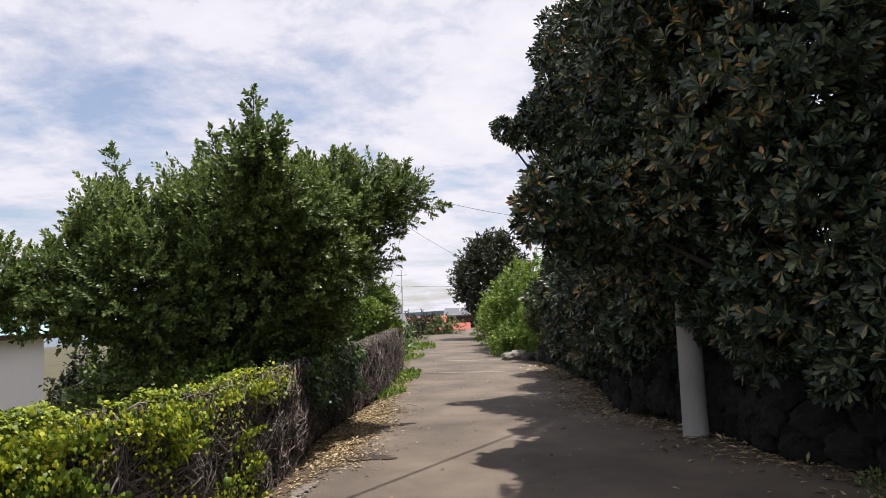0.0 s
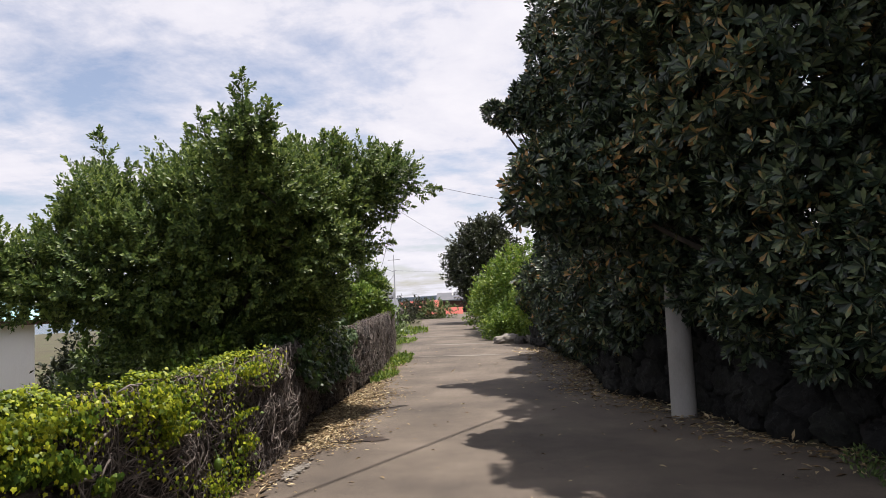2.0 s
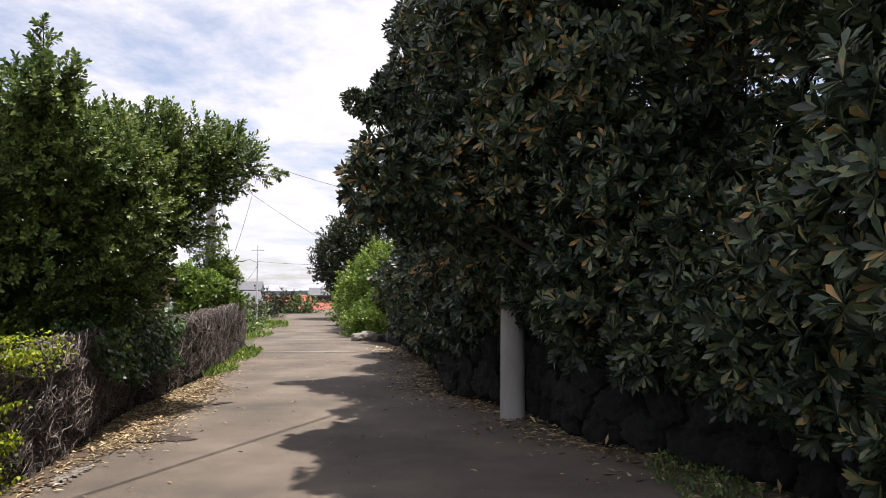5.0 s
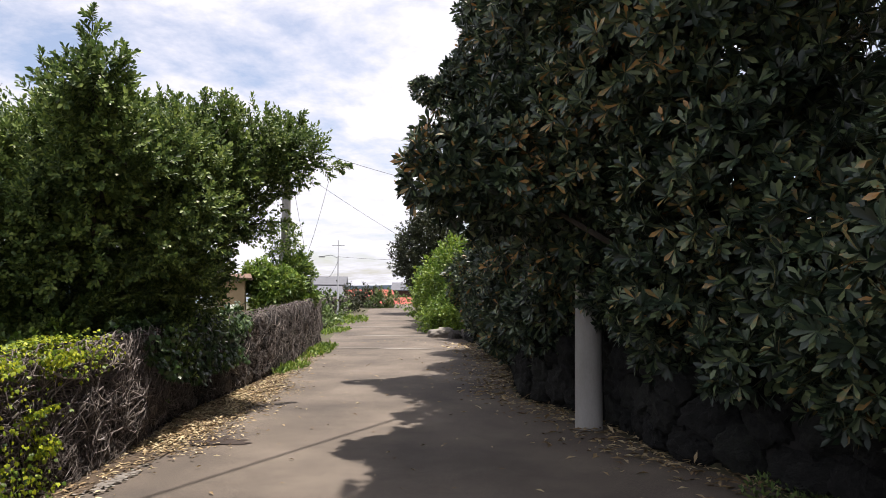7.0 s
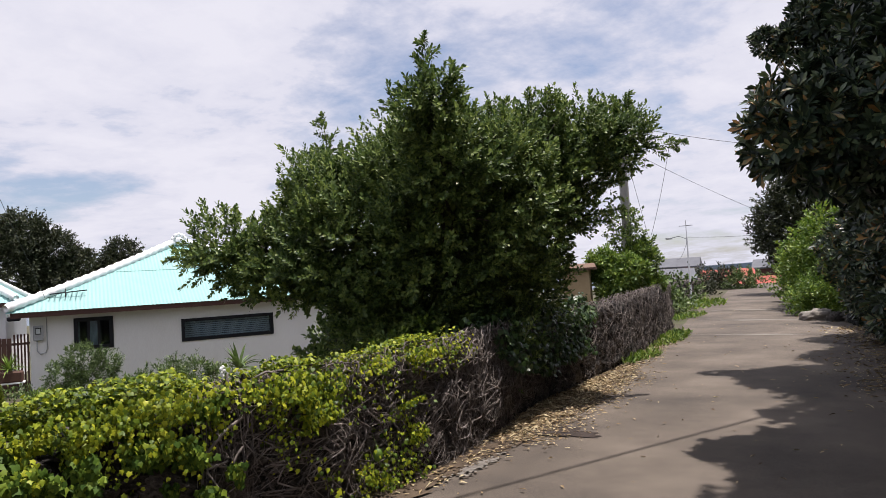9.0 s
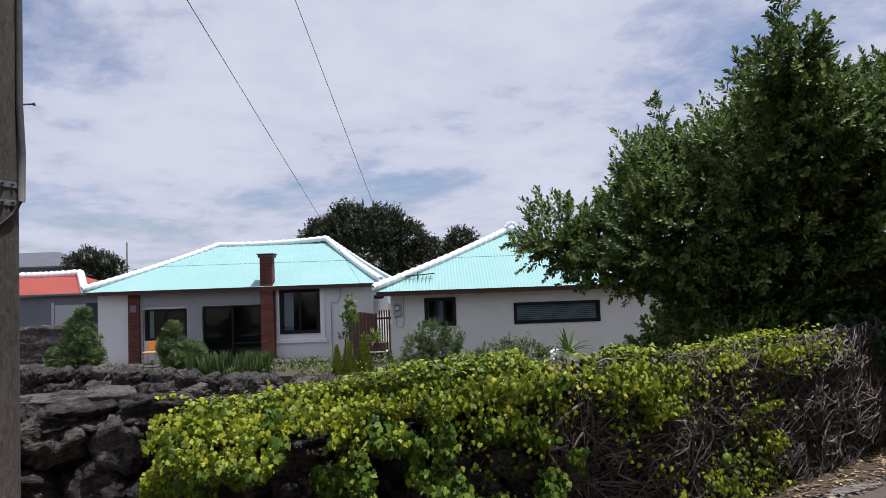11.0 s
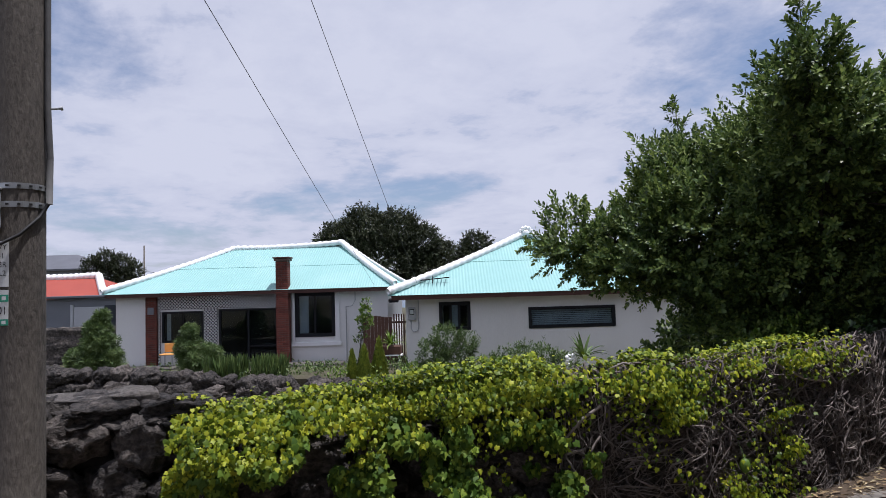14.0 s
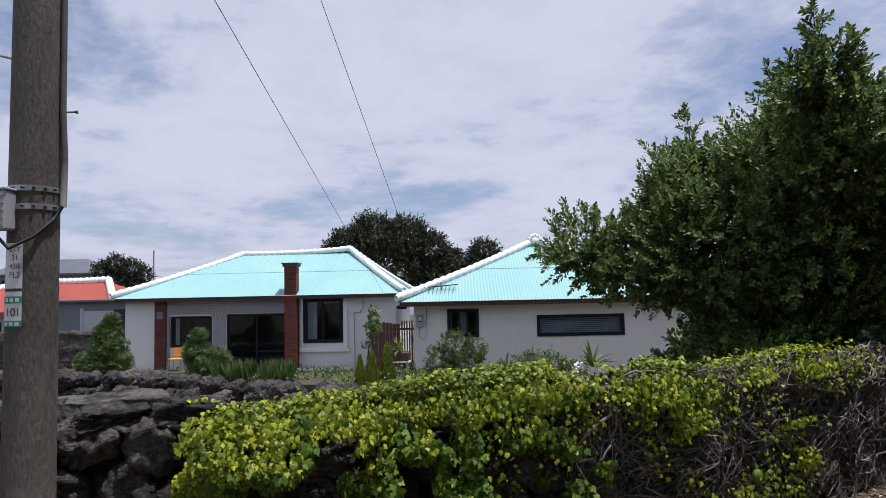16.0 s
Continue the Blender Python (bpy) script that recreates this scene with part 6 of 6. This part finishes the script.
def far_house(name, x, y, turn, w, d, h, roof, wall_mat, roof_mat, label, z=-1.0, storeys=1, cols=3, hip=False):
    """A plain house with windows in rows and a pitched roof."""
    top = empty(name, pose(x, y, z, 0, 0, turn), label=label, category="house")
    box_part("wall", -w / 2, w / 2, -d / 2, d / 2, -1.5, h, wall_mat, top)
    e = 0.35
    k = w * 0.28 if hip else 0.0
    v = [(-w / 2 - e, -d / 2 - e, h), (w / 2 + e, -d / 2 - e, h), (w / 2 + e, d / 2 + e, h), (-w / 2 - e, d / 2 + e, h), (-w / 2 - e + k, 0, h + roof), (w / 2 + e - k, 0, h + roof),
         (-w / 2 - e, -d / 2 - e, h - 0.15), (w / 2 + e, -d / 2 - e, h - 0.15), (w / 2 + e, d / 2 + e, h - 0.15), (-w / 2 - e, d / 2 + e, h - 0.15)]
    raw_part("roof", v, [(0, 1, 5, 4), (1, 2, 5), (2, 3, 4, 5), (3, 0, 4), (6, 7, 1, 0), (7, 8, 2, 1), (8, 9, 3, 2), (9, 6, 0, 3), (9, 8, 7, 6)], roof_mat, top)
    for s_ in range(storeys):
        for c in range(cols):
            cx = -w / 2 + w * (c + 0.5) / cols
            z0 = h * (s_ + 0.35) / storeys
            win = box_part("window", cx - w / cols * 0.3, cx + w / cols * 0.3, -d / 2 - 0.04, -d / 2 - 0.004, z0, z0 + h / storeys * 0.45, FRAME, top)
            box_part("pane", cx - w / cols * 0.26, cx + w / cols * 0.26, -d / 2 - 0.05, -d / 2 - 0.044, z0 + 0.06, z0 + h / storeys * 0.45 - 0.06, GLASS, win)
    return top


hx, hy, _ = H(-15.8, 31.5, 0)
red = far_house("house", hx, hy, 64, 7.6, 6.5, 2.1, 1.25, FAR_WALL, ROOF_RED, "low pale house with a red roof next door", -0.8, 1, 2, True)
for a_, c_ in (((-4.15, -3.6, 2.1), (-2.0, 0, 3.35)), ((4.15, -3.6, 2.1), (2.0, 0, 3.35)), ((-2.0, 0, 3.35), (2.0, 0, 3.35))):
    ridge_line((red, (0, 0, 0)), a_, c_, 0.13)
hx, hy, _ = H(-35.0, 64, 0)
far_house("house", hx, hy, 64, 9.4, 8, 5.2, 1.5, FAR_GREY, SLATE, "two-storey grey house with a slate roof", -0.9, 2, 4, True)
hx, hy, _ = H(-29.2, 64, 0)
far_house("house", hx, hy, 64, 2.2, 5, 4.3, 0.5, FAR_WALL, SLATE, "grey side wing of a two-storey house", -0.9, 2, 1, True)
shed = empty("shed", TURN @ pose(-11.9, 27.0, GROUND), label="low grey outbuilding with a pale sliding door", category="shed")
box_part("wall", -2.2, 2.9, 0, 3.0, 0, 2.34, FAR_GREY, shed)
box_part("roof", -2.4, 3.0, -0.25, 3.2, 2.345, 2.45, SLATE, shed, 0.02)
box_part("sliding_door", -0.55, 0.62, -0.05, -0.004, 0.1, 2.0, FAR_WALL, shed, 0.01, "pale grey sliding door panel")
box_part("door_frame", -0.66, -0.56, -0.07, -0.004, 0.0, 2.1, FAR_WALL, shed)
# thin dark sheet on the wall in place of the doorway's shade
box_part("doorway", 0.66, 1.5, -0.03, -0.004, 0.1, 2.05, ROOM, shed, 0.0, "dark panel standing for the shade inside an open doorway")
box_part("vent_box", -1.6, -0.95, -0.3, -0.004, 0.6, 1.1, GREY_PAINT, shed, 0.02)
far_house("building", -22.8, 74, 12, 5.4, 4, 4.2, 0.9, FAR_WALL, SLATE, "grey and white two-storey building far down the lane", -2.6, 2, 4)
far_house("house", -14.5, 63, 20, 3.6, 4, 2.1, 0.75, FAR_WALL, ROOF_RED, "small far house with an orange-red roof", -1.7)
far_house("house", -18.4, 66, 8, 4.0, 4, 1.6, 0.8, FAR_WALL, ROOF_RED, "small far house with an orange-red roof", -2.0)
far_house("house", -11.4, 60, 10, 2.6, 4, 1.4, 0.7, FAR_WALL, ROOF_RED, "small far house with an orange-red roof", -1.6)
far_house("building", -14.2, 86, 8, 5.2, 6, 4.0, 0.9, MAROON, SLATE, "brown gabled building at the end of the lane", -3.0, 1, 3)
far_house("building", -13.0, 120, 5, 8.0, 6, 6.0, 0.3, TRIM_WHITE, FAR_WALL, "white flat building in the distance", -4.0, 2, 4)
far_house("house", -11.6, 37.5, 20, 3.0, 3.0, 2.2, 0.5, FAR_WALL, SLATE, "small grey outbuilding beyond the wall", -1.2)


def lamp_post(x, y, z, h, label):
    top = empty("street_lamp", pose(x, y, z), label=label, category="street lamp")
    tube("post", [(0, 0, 0), (0, 0, h)], 0.045, FAR_GREY, top, 8, 0.03)
    tube("arm", [(0, 0, h - 0.1), (-0.35, 0, h + 0.05), (-0.7, 0, h)], 0.015, FAR_GREY, top, 6)
    box_part("lamp_head", -0.95, -0.65, -0.06, 0.06, h - 0.06, h + 0.02, GREY_PAINT, top, 0.02)
    tube("crossbar", [(-0.3, 0, h + 0.5), (0.3, 0, h + 0.5)], 0.015, FAR_GREY, top, 5)
    tube("mast", [(0, 0, h - 0.1), (0, 0, h + 0.75)], 0.018, FAR_GREY, top, 6)
    return top


lamp_post(-8.7, 33.4, float(ground_z(np.float64(-8.7), np.float64(33.4))), 2.95, "grey street lamp post beside the lane")
for x, y, h in ((-13.2, 84, 7.6), (-15.0, 84.5, 7.2)):
    tagged(tube("mast", [(x, y, -4), (x, y, h - 4)], 0.06, STEEL, None, 6), label="thin roof mast against the sky", category="mast")
px_, py_, _ = H(-23.6, 58, 0)
tagged(tube("utility_pole", [(px_, py_, -1.5), (px_, py_, 6.0)], 0.06, CONC_DARK, None, 8), label="distant grey utility pole", category="utility pole")
wire((px_, py_, 3.8), H(-9, 60, 3.0), 0.3, 0.02)
wire((px_, py_, 3.8), H(-36, 58, 3.2), 0.3, 0.02)

# roofed gate post
gp = empty("gate_post", pose(-6.2, 16.6, -0.5, 0, 0, 20), label="tan rendered gate post with a tiled cap", category="gate post")
box_part("shaft", -0.3, 0.3, -0.25, 0.25, 0, 2.15, TAN, gp, 0.01)
raw_part("cap", [(-0.45, -0.38, 2.15), (0.45, -0.38, 2.15), (0.45, 0.38, 2.15), (-0.45, 0.38, 2.15), (-0.45, -0.38, 2.2), (0.45, -0.38, 2.2), (0.45, 0.38, 2.2), (-0.45, 0.38, 2.2), (-0.4, 0, 2.3), (0.4, 0, 2.3)],
         [(0, 3, 2, 1), (0, 1, 5, 4), (1, 2, 6, 5), (2, 3, 7, 6), (3, 0, 4, 7), (4, 5, 9, 8), (5, 6, 9), (6, 7, 8, 9), (7, 4, 8)], TILE_BROWN, gp)

# the low field wall and bushes past the end of the stone wall
stone_wall("wall_far", lambda y: float(np.interp(y, EDGE_L_Y, EDGE_L_X)) - 1.1, 22.5, 40.0, lambda y: 0.85, 0.5, 1, 8, "low dark basalt field wall down the lane", 0.5, 110)
for k, (x, y, r, mat) in enumerate(((-6.9, 23.6, 0.5, LEAF_MID), (-7.6, 25.4, 0.5, LEAF_FAR), (-8.3, 28.0, 0.6, LEAF_MID), (-9.3, 31.0, 0.65, LEAF_FAR), (-9.8, 35.0, 0.65, LEAF_MID), (-10.8, 40.0, 0.7, LEAF_FAR),
                                    (-9.4, 47.0, 0.62, LEAF_MID), (-10.8, 48.0, 0.7, LEAF_FAR), (-6.0, 49.0, 0.7, LEAF_MID), (-13.5, 52.0, 0.8, LEAF_FAR), (-3.9, 44.0, 1.1, LEAF_MID), (-15.5, 49, 0.8, LEAF_FAR), (-18, 54, 0.9, LEAF_FAR))):
    g = float(ground_z(np.float64(x), np.float64(y)))
    tree("shrub", 420 + k, (x, y, g), [(x, y, g + r * 0.7, r), (x + r * 0.9, y + 0.3, g + r * 0.5, r * 0.7), (x - r * 0.8, y - 0.2, g + r * 0.55, r * 0.75)], SMALL, mat, 260, 0.12 + 0.05 * r,
         label="wild green bush beside the lane", trunk=0.05, kind_cat="shrub", rough=0.5)

# field walls and hedge behind the tree and the yards
hx, hy, _ = H(-14, 25, 0)
back = bmesh.new()
box(back, -6, 5.2, -0.25, 0.25, -0.3, 1.3, 0.05)
bmesh.ops.subdivide_edges(back, edges=back.edges[:], cuts=26, use_grid_fill=True)
for vert in back.verts:
    vert.co += 0.10 * Vector(noise.noise_vector(vert.co * 3.0)) + 0.07 * Vector(noise.noise_vector(vert.co * 8.0))
for face in back.faces:
    face.smooth = True
bw = part("yard_wall", back, BASALT)
bw.matrix_world = pose(hx, hy, GROUND, 0, 0, 64)
tagged(bw, label="black rubble wall between two yards", category="stone wall", kind="structure")

# far hills over the sea
hv, hf = [], []
for i in range(61):
    a_ = radians(-40 + 100 * i / 60)
    hgt = 12 + 16 * max(0, noise.noise(Vector((i * 0.12, 0.3, 0)))) + 6 * noise.noise(Vector((i * 0.6, 1.3, 0)))
    hv += [(-3600 * math.sin(a_), 3600 * math.cos(a_), -30), (-3600 * math.sin(a_), 3600 * math.cos(a_), -12 + hgt)]
for i in range(60):
    hf.append((2 * i, 2 * i + 2, 2 * i + 3, 2 * i + 1))
tagged(raw_part("backdrop", hv, hf, HILL), label="hazy blue hills across the water", category="hills", kind="structure")

# a passion fruit hanging in the vines
fruit = empty("passion_fruit", pose(-2.86, 5.99, 0.33), label="pale green egg-shaped fruit hanging in the vines", category="fruit")
bm = bmesh.new()
bmesh.ops.create_uvsphere(bm, u_segments=14, v_segments=10, radius=0.036, matrix=Matrix.Diagonal((1, 1, 1.35, 1)))
part("flesh", bm, LEAF_LIGHT, fruit)
tube("stalk", [(0, 0, 0.045), (-0.02, 0, 0.10), (-0.06, 0.01, 0.15)], 0.003, LEAF_MID, fruit, 5)
